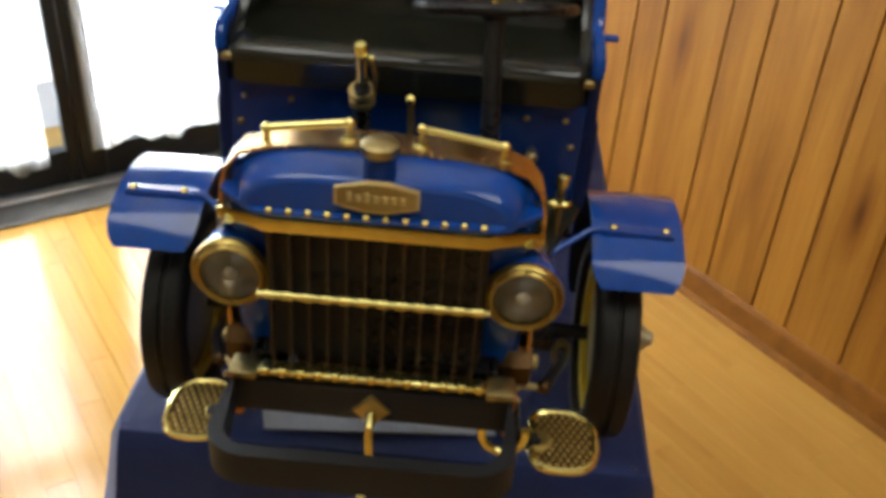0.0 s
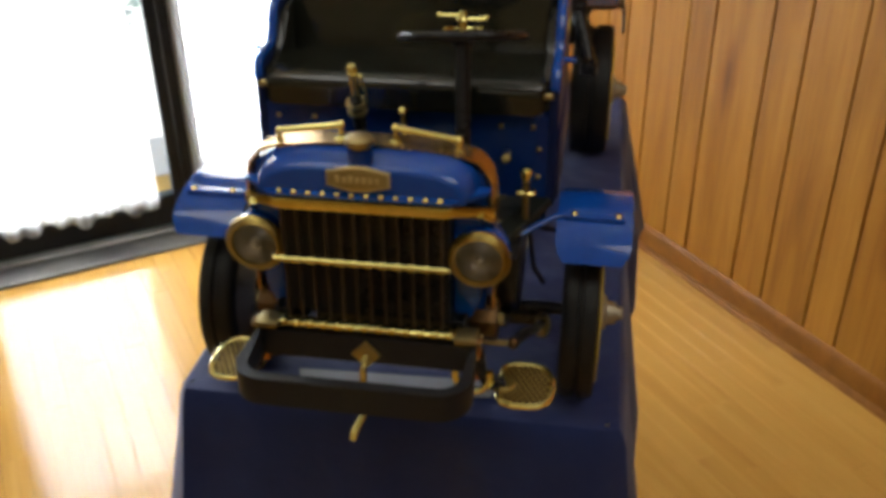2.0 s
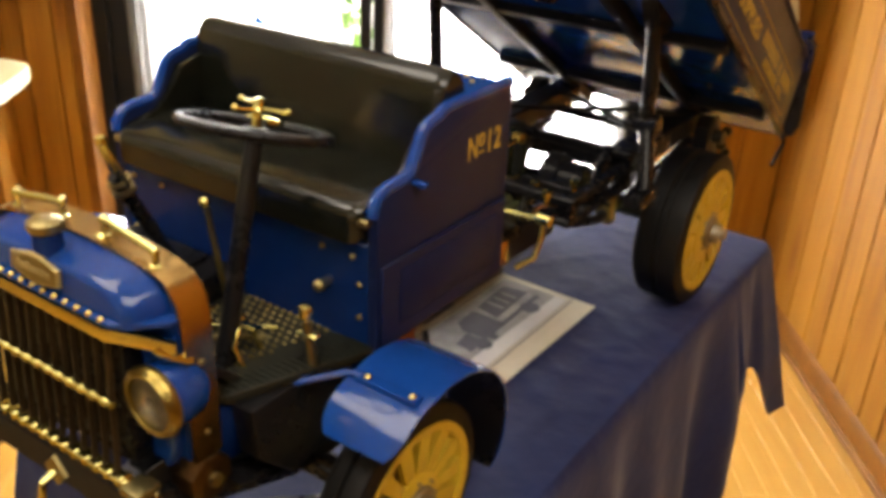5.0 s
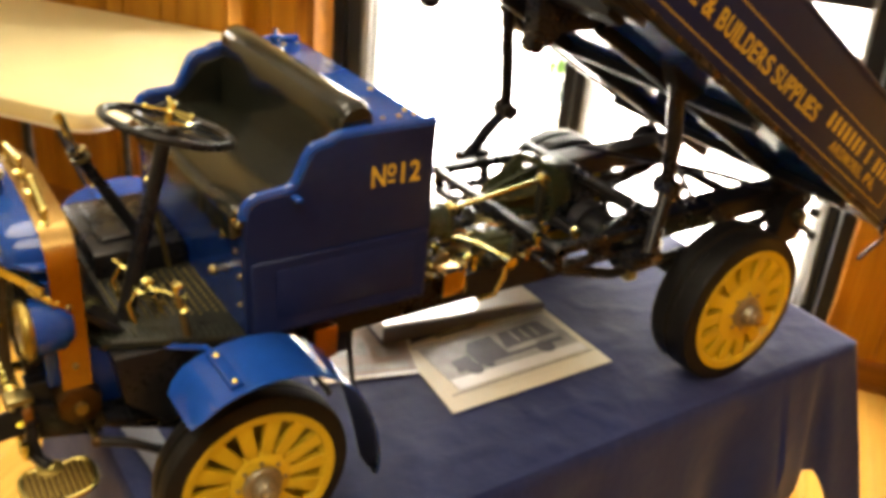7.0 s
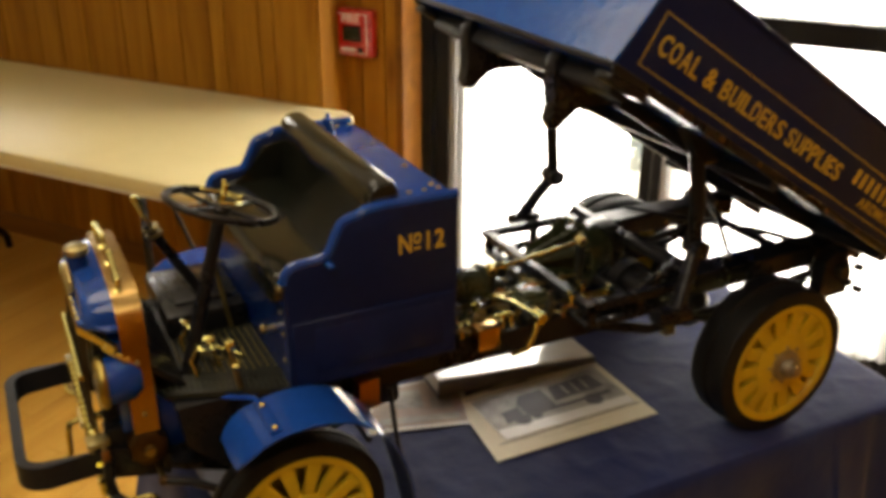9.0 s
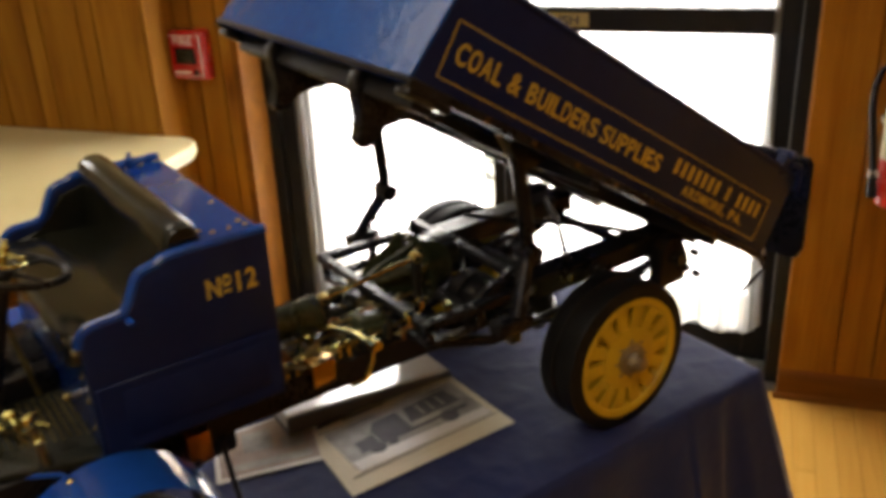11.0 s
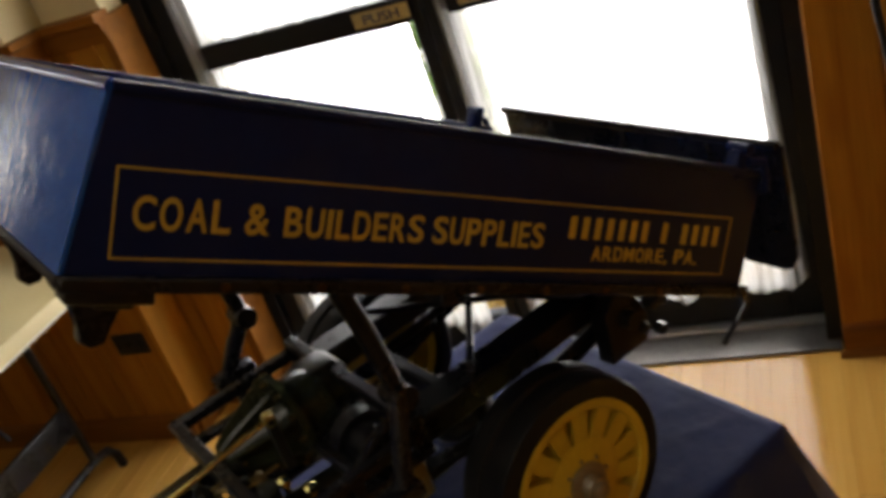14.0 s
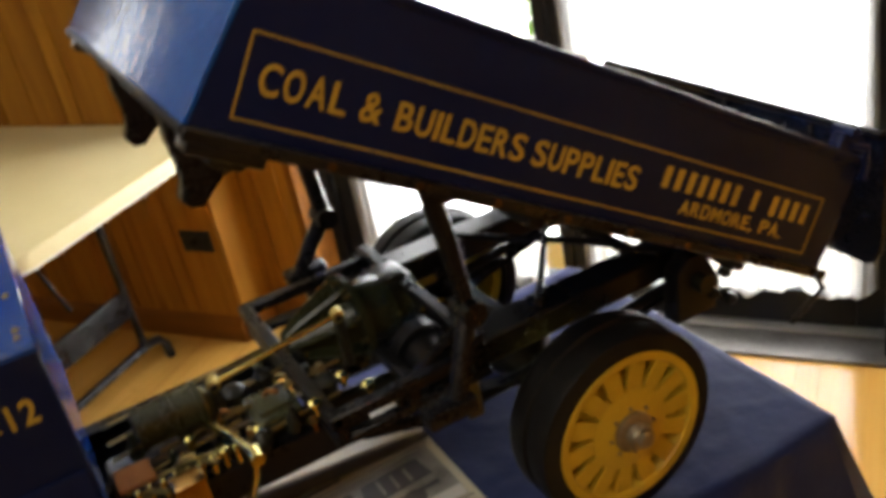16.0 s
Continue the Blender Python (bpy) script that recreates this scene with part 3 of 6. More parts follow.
def rail(s):
    bm = bmesh.new()
    add_box(bm, s * 0.100 - 0.004, s * 0.100 + 0.004, 0.0, 0.72, 0.907, 0.947, 0.001, 1)
    for z in (0.907, 0.944):
        add_box(bm, s * 0.100 - (0.018 if s > 0 else 0), s * 0.100 + (0 if s > 0 else 0.018), 0.0, 0.72, z, z + 0.003)
    return on(truck, "chassis_rail", bm, BLACK)


def rear_rail(s):
    bm = add_box(bmesh.new(), s * 0.145 - 0.008, s * 0.145 + 0.008, 0.665, 0.86, 0.945, 0.956, 0.002, 1)
    add_box(bm, s * 0.150 - 0.008, s * 0.150 + 0.008, 0.662, 0.855, 0.975, 0.990, 0.002, 1)
    add_box(bm, s * 0.118 - 0.024, s * 0.118 + 0.024, 0.85, 1.17, 0.950, 0.986, 0.003, 1)
    for y in (0.672, 0.76, 0.845):
        add_box(bm, s * 0.148 - 0.006, s * 0.148 + 0.006, y - 0.007, y + 0.007, 0.955, 0.976, 0.001, 1)
    return on(truck, "rear_rail", bm, BLACK)


mirrored(rail), mirrored(rear_rail)
for y, z0, z1, x in ((0.668, 0.975, 0.989, 0.158), (0.672, 0.945, 0.956, 0.152), (0.848, 0.990, 1.004, 0.156), (0.78, 0.940, 0.955, 0.14), (0.93, 0.935, 0.960, 0.1), (1.16, 0.926, 0.940, 0.154)):
    on(truck, "cross_member", box(-x, x, y - 0.008, y + 0.008, z0, z1, 0.002, 1), BLACK)
for s in (-1, 1):
    # stacked leaf springs
    for y0, half, z in ((0.199, 0.13, 0.885), (0.974, 0.15, 0.905)):
        bm = bmesh.new()
        for k in range(4):
            h = half * (1 - 0.2 * k)
            top = [(y0 - h + 2 * h * i / 10, z - 0.005 * k + 0.020 * ((i / 5 - 1) ** 2)) for i in range(11)]
            add_prism(bm, [(y, zz) for y, zz in top] + [(y, zz - 0.0042) for y, zz in reversed(top)], "x", s * 0.13 - 0.011, s * 0.13 + 0.011)
        on(truck, "leaf_spring", bm, BLACK)
    on(truck, "spring_shackle", box(s * 0.13 - 0.013, s * 0.13 + 0.013, 0.825, 0.845, 0.89, 0.945, 0.003, 1), OLD_BRASS)
    on(truck, "spring_bracket", box(s * 0.118 - 0.012, s * 0.118 + 0.012, 0.318, 0.35, 0.895, 0.94, 0.004), COPPER, "reddish copper-coloured bracket")
    # diagonal truss from the frame to the rear of the chassis
    on(truck, "truss", tube([(s * 0.13, 0.70, 0.935), (s * 0.13, 0.80, 0.905), (s * 0.13, 0.93, 0.908), (s * 0.13, 1.14, 0.93)], 0.008), BLACK)

# radiator, grille and bumper
on(truck, "radiator_core", box(-0.088, 0.088, 0.004, 0.05, 0.944, 1.072), BLACK)
for s in (-1, 1):
    bm = prism([(s * 0.088, 0.940), (s * 0.088, 1.070), (s * 0.118, 1.070), (s * 0.118, 0.965), (s * 0.108, 0.940)], "y", 0.020, 0.05, 0.004)
    on(truck, "side_shell", bm, BLUE)
for k in range(12):
    x = -0.082 + 0.0149 * k
    on(truck, "grille_bar", prism([(-0.014, 0.945), (-0.008, 0.945), (-0.001, 1.075), (-0.007, 1.075)], "x", x - 0.0010, x + 0.0010), GRILLE_BROWN)
bm = cyl((-0.092, -0.014, 1.018), (0.092, -0.014, 1.018), 0.0030, n=12)
for k in range(12):
    add_lathe(bm, [(0.0033, -0.0050), (0.0042, -0.0034), (0.0042, 0.0034), (0.0033, 0.0050)], pose(-0.082 + 0.0149 * k, -0.014, 1.018, 0, 90, 0), 12)
on(truck, "grille_crossbar", bm, BRASS)


def front_strip():
    """Flat brass bar across the radiator, bent back and down round both corners."""
    bm = bmesh.new()
    path = [(-0.128, 0.026, -0.013), (-0.108, 0.011, -0.006), (-0.092, -0.003, 0.0), (-0.086, -0.0065, 0.0)]
    path = path + [(-x, y, z) for x, y, z in reversed(path)]
    rows = []
    for i, (x, y, z) in enumerate(path):
        d = (Vector(path[min(i + 1, len(path) - 1)][:2]) - Vector(path[max(i - 1, 0)][:2])).normalized()
        o = Vector((d.y, -d.x)) * 0.003
        rows.append([bm.verts.new((x + q * o.x, y + q * o.y, 1.079 + z + h)) for q, h in ((1, -0.0055), (1.3, 0.0), (1, 0.0055), (-1, 0.0055), (-1, -0.0055))])
    for p, q in zip(rows, rows[1:]):
        for k in range(5):
            bm.faces.new((p[k], p[(k + 1) % 5], q[(k + 1) % 5], q[k]))
    bm.faces.new(rows[0]), bm.faces.new(list(reversed(rows[-1])))
    return bm


on(truck, "grille_top_strip", front_strip(), BRASS)
bm = box(-0.096, 0.096, -0.018, -0.004, 0.9375, 0.9425, 0.0015, 1)
for k in range(13):
    add_box(bm, -0.0925 + 0.0149 * k, -0.0860 + 0.0149 * k, -0.0195, -0.004, 0.9365, 0.9450, 0.0015, 1)
on(truck, "grille_bottom_strip", bm, BRASS)
for s in (-1, 1):
    on(truck, "corner_block", box(s * 0.107 - 0.012, s * 0.107 + 0.012, -0.022, 0.004, 0.934, 0.9415, 0.002), OLD_BRASS)
    on(truck, "corner_leg", box(s * 0.117 - 0.005, s * 0.117 + 0.005, -0.008, 0.002, 0.880, 0.930, 0.002, 1), COPPER)
    rivets(truck, "bolt", [(s * 0.1212, -0.018 + 0.014 * k, 0.935) for k in range(2)], 0.0032, (s, 0, 0), OLD_BRASS)


def bumper_ring():
    """A flat-bar loop: straight at the radiator, round at its two front corners."""
    bm = bmesh.new()
    x, r, y0, y1 = 0.116, 0.028, -0.012, -0.096
    path = [(-x, y0)] + [(-x + r - r * math.cos(radians(a)), y1 + r - r * math.sin(radians(a))) for a in range(0, 91, 15)]
    path += [(x - r + r * math.sin(radians(a)), y1 + r - r * math.cos(radians(a))) for a in range(0, 91, 15)] + [(x, y0)]
    closed = path
    z0, z1, w = 0.898, 0.930, 0.006
    rings = []
    n = len(closed)
    for i, (px, py) in enumerate(closed):
        a, c = Vector(closed[(i - 1) % n]), Vector(closed[(i + 1) % n])
        d = (c - a).normalized()
        o = Vector((d.y, -d.x))
        rings.append([bm.verts.new((px + o.x * u, py + o.y * u, z)) for u, z in ((w, z0), (w, z1), (-w, z1), (-w, z0))])
    for i in range(n):
        a, c = rings[i], rings[(i + 1) % n]
        for k in range(4):
            bm.faces.new((a[k], a[(k + 1) % 4], c[(k + 1) % 4], c[k]))
    return bm


on(truck, "bumper", bumper_ring(), BRONZE, "black bumper loop with rounded corners")
# starting crank
bm = cyl((0.001, 0.02, 0.906), (0.001, -0.022, 0.906), 0.006)
on(truck, "crank_shaft", bm, BRASS)
on(truck, "crank_plate", prism([(0.001 - 0.016, 0.910), (0.001, 0.927), (0.017, 0.910), (0.001, 0.893)], "y", -0.022, -0.010, 0.002), OLD_BRASS)
on(truck, "crank_handle", tube([(0.001, -0.022, 0.908), (0.001, -0.034, 0.904), (0.001, -0.037, 0.89), (0.003, -0.039, 0.862), (0.003, -0.046, 0.853), (-0.004, -0.062, 0.842), (-0.006, -0.066, 0.832)], 0.004), BRASS)
# perforated brass step plates on brackets
for s in (-1, 1):
    bm = bmesh.new()
    cx, cy, z = (0.166 if s > 0 else -0.158), 0.010, 0.866
    def rim_at(a, k=1.0):
        c, q = math.cos(a), math.sin(a)
        u = math.copysign(abs(c) ** 0.7, c) * (0.032 if c > 0 and s > 0 else 0.026 if c > 0 else 0.030 - 0.008 * max(0.0, -c) ** 8)
        return (cx + s * k * u, cy + k * 0.036 * math.copysign(abs(q) ** 0.8, q))
    turns = [2 * math.pi * k / 36 for k in range(36)]
    add_tube(bm, [(*rim_at(a), z) for a in turns + turns[:1]], 0.0036, 8)
    step = on(truck, "step_plate", bm, BRASS, "pierced brass step plate with a raised rim")
    outline = [rim_at(a, 0.97) for a in (turns if s > 0 else turns[::-1])]
    on(step, "plate_field", prism(outline, "z", z - 0.0016, z + 0.0006), DARK_BRASS)
    bm = bmesh.new()
    for i in range(-6, 7):
        for k in range(-7, 8):
            u, v = 0.0066 * i + (0.0033 if k % 2 else 0.0), 0.0058 * k
            if (u / 0.029) ** 4 + (v / 0.033) ** 4 < 0.9 and (s > 0 or u > -0.022):
                add_lathe(bm, [(0.0022, 0.0), (0.0018, 0.0018), (0.0, 0.0028)], pose(cx + u, cy + v, z + 0.0004), 6)
    on(step, "tread_stud", bm, AGED_GOLD, "rows of small brass studs")
    on(step, "dish", add_lathe(bmesh.new(), [(0.004, 0.003), (0.009, 0.0045), (0.013, 0.003), (0.013, -0.002)], pose(cx - s * 0.020, cy - 0.004, z), 16), AGED_GOLD)
    on(truck, "step_bracket", tube([(s * 0.118, 0.0, 0.915), (s * 0.122, -0.004, 0.890), (s * 0.130, -0.002, 0.872), (s * 0.145, 0.006, 0.869)], 0.0068), BLACK)
    # steering knuckle and rods
    on(truck, "knuckle", add_lathe(bmesh.new(), [(0, -0.016), (0.008, -0.014), (0.010, -0.004), (0.010, 0.004), (0.007, 0.014), (0, 0.016)], pose(s * 0.176, 0.165, T + 0.105), 14), OLD_BRASS)
    on(truck, "knuckle_arm", tube([(s * 0.150, 0.055, 0.888), (s * 0.162, 0.085, 0.884), (s * 0.172, 0.12, 0.866), (s * 0.176, 0.165, 0.846)], 0.0055), BLACK)
    on(truck, "tie_rod_end", add_ball(bmesh.new(), (s * 0.150, 0.055, 0.888), 0.0068, 12), DARK_BRASS)
    on(truck, "spring_leaf_end", prism([(0.060, 0.912), (0.060, 0.884), (0.160, 0.846), (0.200, 0.842), (0.200, 0.858), (0.165, 0.866)], "x", s * 0.112 - 0.010, s * 0.112 + 0.010, 0.002), BLACK)
    on(truck, "front_horn", prism([(-0.004, 0.93), (-0.004, 0.885), (0.07, 0.868), (0.07, 0.905)], "x", s * 0.108 - 0.006, s * 0.108 + 0.006, 0.002), BLACK)
# brass tow ring hung beside one step
on(truck, "tow_ring", add_tube(bmesh.new(), [(0.114 + 0.019 * math.cos(radians(a)), -0.012, 0.891 + 0.022 * math.sin(radians(a))) for a in range(75, 376, 20)], 0.0042, 10), BRASS, "open brass tow ring")
on(truck, "tie_rod", cyl((-0.150, 0.055, 0.888), (0.150, 0.055, 0.888), 0.0035), OLD_BRASS)

# headlights
for s in (-1, 1):
    m = pose(s * 0.1175, 0.019, 1.0220, 90, 0, 0) @ Matrix.Scale(1.07, 4)
    lamp = on(truck, "headlight", add_lathe(bmesh.new(), [(0.0, -0.030), (0.018, -0.028), (0.026, -0.018), (0.028, 0.0), (0.0275, 0.012)], m, 32), BLUE, "blue headlight with a brass rim")
    on(lamp, "bezel", add_lathe(bmesh.new(), [(0.0285, 0.008), (0.0302, 0.011), (0.0298, 0.014), (0.0280, 0.0165), (0.0262, 0.0150), (0.0245, 0.0180), (0.0228, 0.0180), (0.0222, 0.016), (0.0222, 0.012)], m, 36), AGED_GOLD)
    on(lamp, "reflector", add_lathe(bmesh.new(), [(0.0222, 0.0135), (0.014, 0.006), (0.006, 0.003), (0.0, 0.002)], m, 28), CHROME)
    on(lamp, "lens", add_lathe(bmesh.new(), [(0.0222, 0.0145), (0.016, 0.0180), (0.009, 0.0205), (0.0, 0.0215), (0.0, 0.0190), (0.009, 0.0180), (0.016, 0.0155), (0.0222, 0.0125)], m, 28), LENS)
    on(lamp, "bulb", add_ball(bmesh.new(), (s * 0.1175, 0.009, 1.0220), 0.0050, 10), PAPER, "pale bulb")
    for k in range(6):
        a = radians(30 + 60 * k)
        on(lamp, "rim_screw", add_ball(bmesh.new(), (s * 0.1175 + 0.0280 * math.cos(a), 0.0015, 1.0220 + 0.0280 * math.sin(a)), 0.0016, 8), OLD_BRASS)


# hood: a loaf-shaped radiator top with an upright front, on a studded flange
def arch(y, w, top, low):
    """Flat-topped outline across the hood with round shoulders."""
    pts = []
    for k in range(37):
        a = math.pi * k / 36
        c, q = math.cos(a), math.sin(a)
        pts.append((w * math.copysign(abs(c) ** 0.5, c), y, low + (top - low) * abs(q) ** 0.62 - 0.004 * abs(c) ** 3))
    return pts


def hood_shell():
    bm = bmesh.new()
    low = 1.089
    stations = [(-0.0020, 0.0985, 1.1135), (-0.0015, 0.1000, 1.1155), (0.0000, 0.1020, 1.1178), (0.0025, 0.1045, 1.1196), (0.0070, 0.1075, 1.1210), (0.0140, 0.1100, 1.1225), (0.0340, 0.1145, 1.1258)]
    rows = [[bm.verts.new(p) for p in arch(*s, low)] for s in stations]
    for a, b in zip(rows, rows[1:]):
        for k in range(len(a) - 1):
            bm.faces.new((a[k], a[k + 1], b[k + 1], b[k]))
    bm.faces.new(rows[0])
    return bm


hood = on(truck, "hood", hood_shell(), BLUE, "loaf-shaped blue enamelled radiator top")
flange = [(-0.126, 0.034), (-0.126, 0.022), (-0.109, 0.007), (-0.092, -0.0085), (0.092, -0.0085), (0.109, 0.007), (0.126, 0.022), (0.126, 0.034)]
on(hood, "hood_lip", prism(flange, "z", 1.0862, 1.0910, 0.0012), BLUE)
rivets(truck, "stud", [(-0.0810 + 0.01473 * k, -0.0062, 1.0908) for k in range(12)], 0.0034, (0, -0.35, 0.94))
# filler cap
on(hood, "filler_neck", add_lathe(bmesh.new(), [(0.017, -0.020), (0.0125, -0.010), (0.0115, 0.006), (0.010, 0.010)], pose(0, 0.009, 1.130), 20), SHADED_BLUE)
bm = add_lathe(bmesh.new(), [(0.0, 0.0), (0.0135, 0.0), (0.0145, 0.0015), (0.0145, 0.0075), (0.012, 0.0095), (0.0, 0.0105)], pose(0, 0.009, 1.1385), 28)
on(hood, "filler_cap", bm, OLD_BRASS, "knurled dull brass filler cap")
# brand plate: a raised brass frame round a dull field, with short bars in place of the maker's name
PLATE_M = Matrix.Translation((0, -0.0035, 1.1085)) @ Matrix.Rotation(radians(-6), 4, "X")
hexagon = [(-0.0320, -0.0075), (-0.0320, 0.0075), (-0.0240, 0.0088), (-0.0080, 0.0128), (0.0080, 0.0128), (0.0240, 0.0088), (0.0320, 0.0075), (0.0320, -0.0075), (0.0240, -0.0088), (0.0080, -0.0128), (-0.0080, -0.0128), (-0.0240, -0.0088)]
badge = on(hood, "name_badge", prism(hexagon, "y", -0.0040, 0.0, 0.0012), PLATE, "six-sided brass maker's badge", True, PLATE_M)
on(badge, "badge_field", prism([(x * 0.92, z * 0.80) for x, z in hexagon], "y", -0.0043, -0.0036), OLD_BRASS, "", True, PLATE_M)
for k in range(7):
    h = 0.0046 if k in (0, 2) else 0.0034
    on(badge, "badge_bar", box(-0.0222 + 0.0066 * k, -0.0182 + 0.0066 * k, -0.0054, -0.0042, -0.0036, -0.0036 + 2 * h * 0.85, 0.0004, 1), PLATE, "", True, PLATE_M)


def brass_band():
    """A broad strap that runs up one side, over the hood and down the other."""
    bm = bmesh.new()
    pts = [(0.1295, 0.948), (0.1300, 0.99), (0.1295, 1.06), (0.1280, 1.085), (0.124, 1.102), (0.113, 1.116), (0.095, 1.1225), (0.06, 1.1268), (0.0, 1.129)]
    pts = pts + [(-x, z) for x, z in reversed(pts[:-1])]
    rows = []
    for i, (x, z) in enumerate(pts):
        d = (Vector(pts[min(i + 1, len(pts) - 1)]) - Vector(pts[max(i - 1, 0)])).normalized()
        o = Vector((d.y, -d.x)) * 0.0015
        rows.append([bm.verts.new((x + q * o.x, y, z + q * o.y)) for q, y in ((1, 0.031), (1, 0.061), (-1, 0.061), (-1, 0.031))])
    for a, b in zip(rows, rows[1:]):
        for k in range(4):
            bm.faces.new((a[k], a[(k + 1) % 4], b[(k + 1) % 4], b[k]))
    bm.faces.new(rows[0]), bm.faces.new(list(reversed(rows[-1])))
    return bm


on(truck, "brass_band", brass_band(), STRAP, "broad tarnished brass strap over the hood")
on(truck, "rear_cowl", prism([(-0.120, 0.925), (-0.1235, 1.06), (-0.118, 1.102), (-0.09, 1.119), (0, 1.124), (0.09, 1.119), (0.118, 1.102), (0.1235, 1.06), (0.120, 0.925)], "y", 0.034, 0.058, 0.001), BLUE)
for s in (-1, 1):
    # grab rails on the hood
    a, b = Vector((s * 0.028, 0.044, 1.1435)), Vector((s * 0.092, 0.042, 1.135))
    grab = on(truck, "grab_rail", cyl(a, b, 0.0034, n=12), BRASS)
    for p in (a, b):
        on(grab, "rail_end", add_ball(bmesh.new(), p, 0.0046, 12), BRASS)
        on(grab, "rail_post", cyl((p.x, p.y, p.z - 0.018 if abs(p.x) > 0.05 else p.z - 0.017), p, 0.0028, n=10), BRASS)
        on(grab, "rail_foot", add_lathe(bmesh.new(), [(0.0075, -0.001), (0.007, 0.002), (0.003, 0.004)], pose(p.x, p.y - 0.002, p.z - (0.014 if abs(p.x) > 0.05 else 0.0150)), 14), BRASS)
    on(truck, "pipe", tube([(s * 0.117, 0.014, 1.068), (s * 0.123, 0.022, 1.060), (s * 0.1275, 0.032, 1.052), (s * 0.129, 0.038, 1.050)], 0.0045), BRASS)
    rivets(truck, "strap_bolt", [(s * 0.1315, 0.046, z) for z in (1.045, 1.012, 0.975)], 0.003, (s, 0, 0), OLD_BRASS)
    # spring hanger: an eight-sided brass knuckle under the strap
    hanger = on(truck, "spring_hanger", prism(arc(0.046, 0.925, 0.024, 22, 337, 7), "x", min(s * 0.104, s * 0.134), max(s * 0.104, s * 0.134), 0.004), DARK_BRASS, "dull brass spring hanger")
    on(hanger, "hanger_pin", cyl((s * 0.132, 0.046, 0.925), (s * 0.140, 0.046, 0.925), 0.007, n=8), OLD_BRASS)

# fenders: curved sheet over the front wheels, strap and bolts
for s in (-1, 1):
    bm = bmesh.new()
    prof = [(0.120, 0.958), (0.126, 0.966), (0.136, 0.976), (0.149, 0.984), (0.165, 0.990), (0.185, 0.994), (0.208, 0.9955), (0.232, 0.993), (0.256, 0.985), (0.278, 0.971), (0.297, 0.951), (0.313, 0.924), (0.326, 0.892), (0.336, 0.856), (0.343, 0.820), (0.347, 0.793)]
    rows, inside = [], []
    for i, (y, z) in enumerate(prof):
        d = (Vector(prof[min(i + 1, len(prof) - 1)]) - Vector(prof[max(i - 1, 0)])).normalized()
        nrm = Vector((-d.y, d.x))
        inset = 0.010 * (1 - i / 1.5) if i < 2 else 0.0
        end = max(0.0, (i - 9) / (len(prof) - 10))
        x0, x1 = 0.187 + inset + 0.012 * end ** 3, 0.274 - inset - 0.034 * end ** 2
        inside.append([(s * (x0 + (x1 - x0) * q), y - nrm.x * 0.0012, z - nrm.y * 0.0012) for q in (0.03, 0.5, 0.97)])
        rows.append([bm.verts.new((s * (x0 + (x1 - x0) * q), y + nrm.x * h, z + nrm.y * h)) for q, h in ((0, 0), (0, 0.0018), (0.5, 0.0030), (1, 0.0018), (1, 0), (0.5, 0.0010))])
    for a, b in zip(rows, rows[1:]):
        for k in range(6):
            bm.faces.new((a[k], a[(k + 1) % 6], b[(k + 1) % 6], b[k]))
    bm.faces.new(rows[0]), bm.faces.new(list(reversed(rows[-1])))
    fender = on(truck, "fender", bm, BLUE, "curved blue front fender with a bolted strap")
    bm = bmesh.new()
    grid = [[bm.verts.new(q) for q in line] for line in inside]
    for a, b in zip(grid, grid[1:]):
        for k in range(2):
            bm.faces.new((a[k], a[k + 1], b[k + 1], b[k]))
    on(fender, "lining", bm, BLACK, "black inner face")
    bm = prism([(0.196, 1.0135 - 0.008), (0.196, 1.0135 - 0.003), (0.264, 1.0135 - 0.003), (0.264, 1.0135 - 0.008)], "y", -0.007, 0.007, 0.001)
    on(fender, "fender_strap", bm, BLUE, "", True, Matrix.Translation((0, 0.168, 0.991 + 0.0058 - 1.0105)) @ (Matrix() if s > 0 else Matrix.Diagonal((-1, 1, 1, 1))))
    rivets(fender, "strap_bolt", [(s * 0.207, 0.168, 0.9965), (s * 0.257, 0.168, 0.9965)], 0.0042, (0, -0.25, 0.97))
    on(truck, "fender_stay", tube([(s * 0.110, 0.10, 0.975), (s * 0.15, 0.14, 0.982), (s * 0.185, 0.165, 0.994), (s * 0.2, 0.168, 0.9955)], 0.0035), BLUE)
    on(truck, "fender_stay", tube([(s * 0.10, 0.30, 0.925), (s * 0.16, 0.30, 0.905), (s * 0.20, 0.303, 0.90)], 0.0035), BLACK)

# foot board with diamond tread, pedals, levers
plan = [(-0.180, 0.218), (-0.126, 0.074), (-0.110, 0.066), (0.110, 0.066), (0.126, 0.074), (0.180, 0.218)]
board = on(truck, "foot_board", prism(plan, "z", 0.982, 0.992, 0.002), IRON, "dark foot board with diamond tread")
bm = bmesh.new()
for i in range(14):
    for j in range(15):
        x, y = 0.006 + 0.0095 * i + (0.00475 if j % 2 else 0), 0.088 + 0.0088 * j
        if x < 0.086 + 0.28 * (y - 0.074):
            add_lathe(bm, [(0.0032, 0.0), (0.0022, 0.0018), (0.0, 0.0024)], Matrix.Translation((x, y, 0.992)) @ Matrix.Diagonal((1, 0.62, 1, 1)), 4)
tagged(on(board, "tread_studs", bm, OLD_BRASS), kind="stuff")
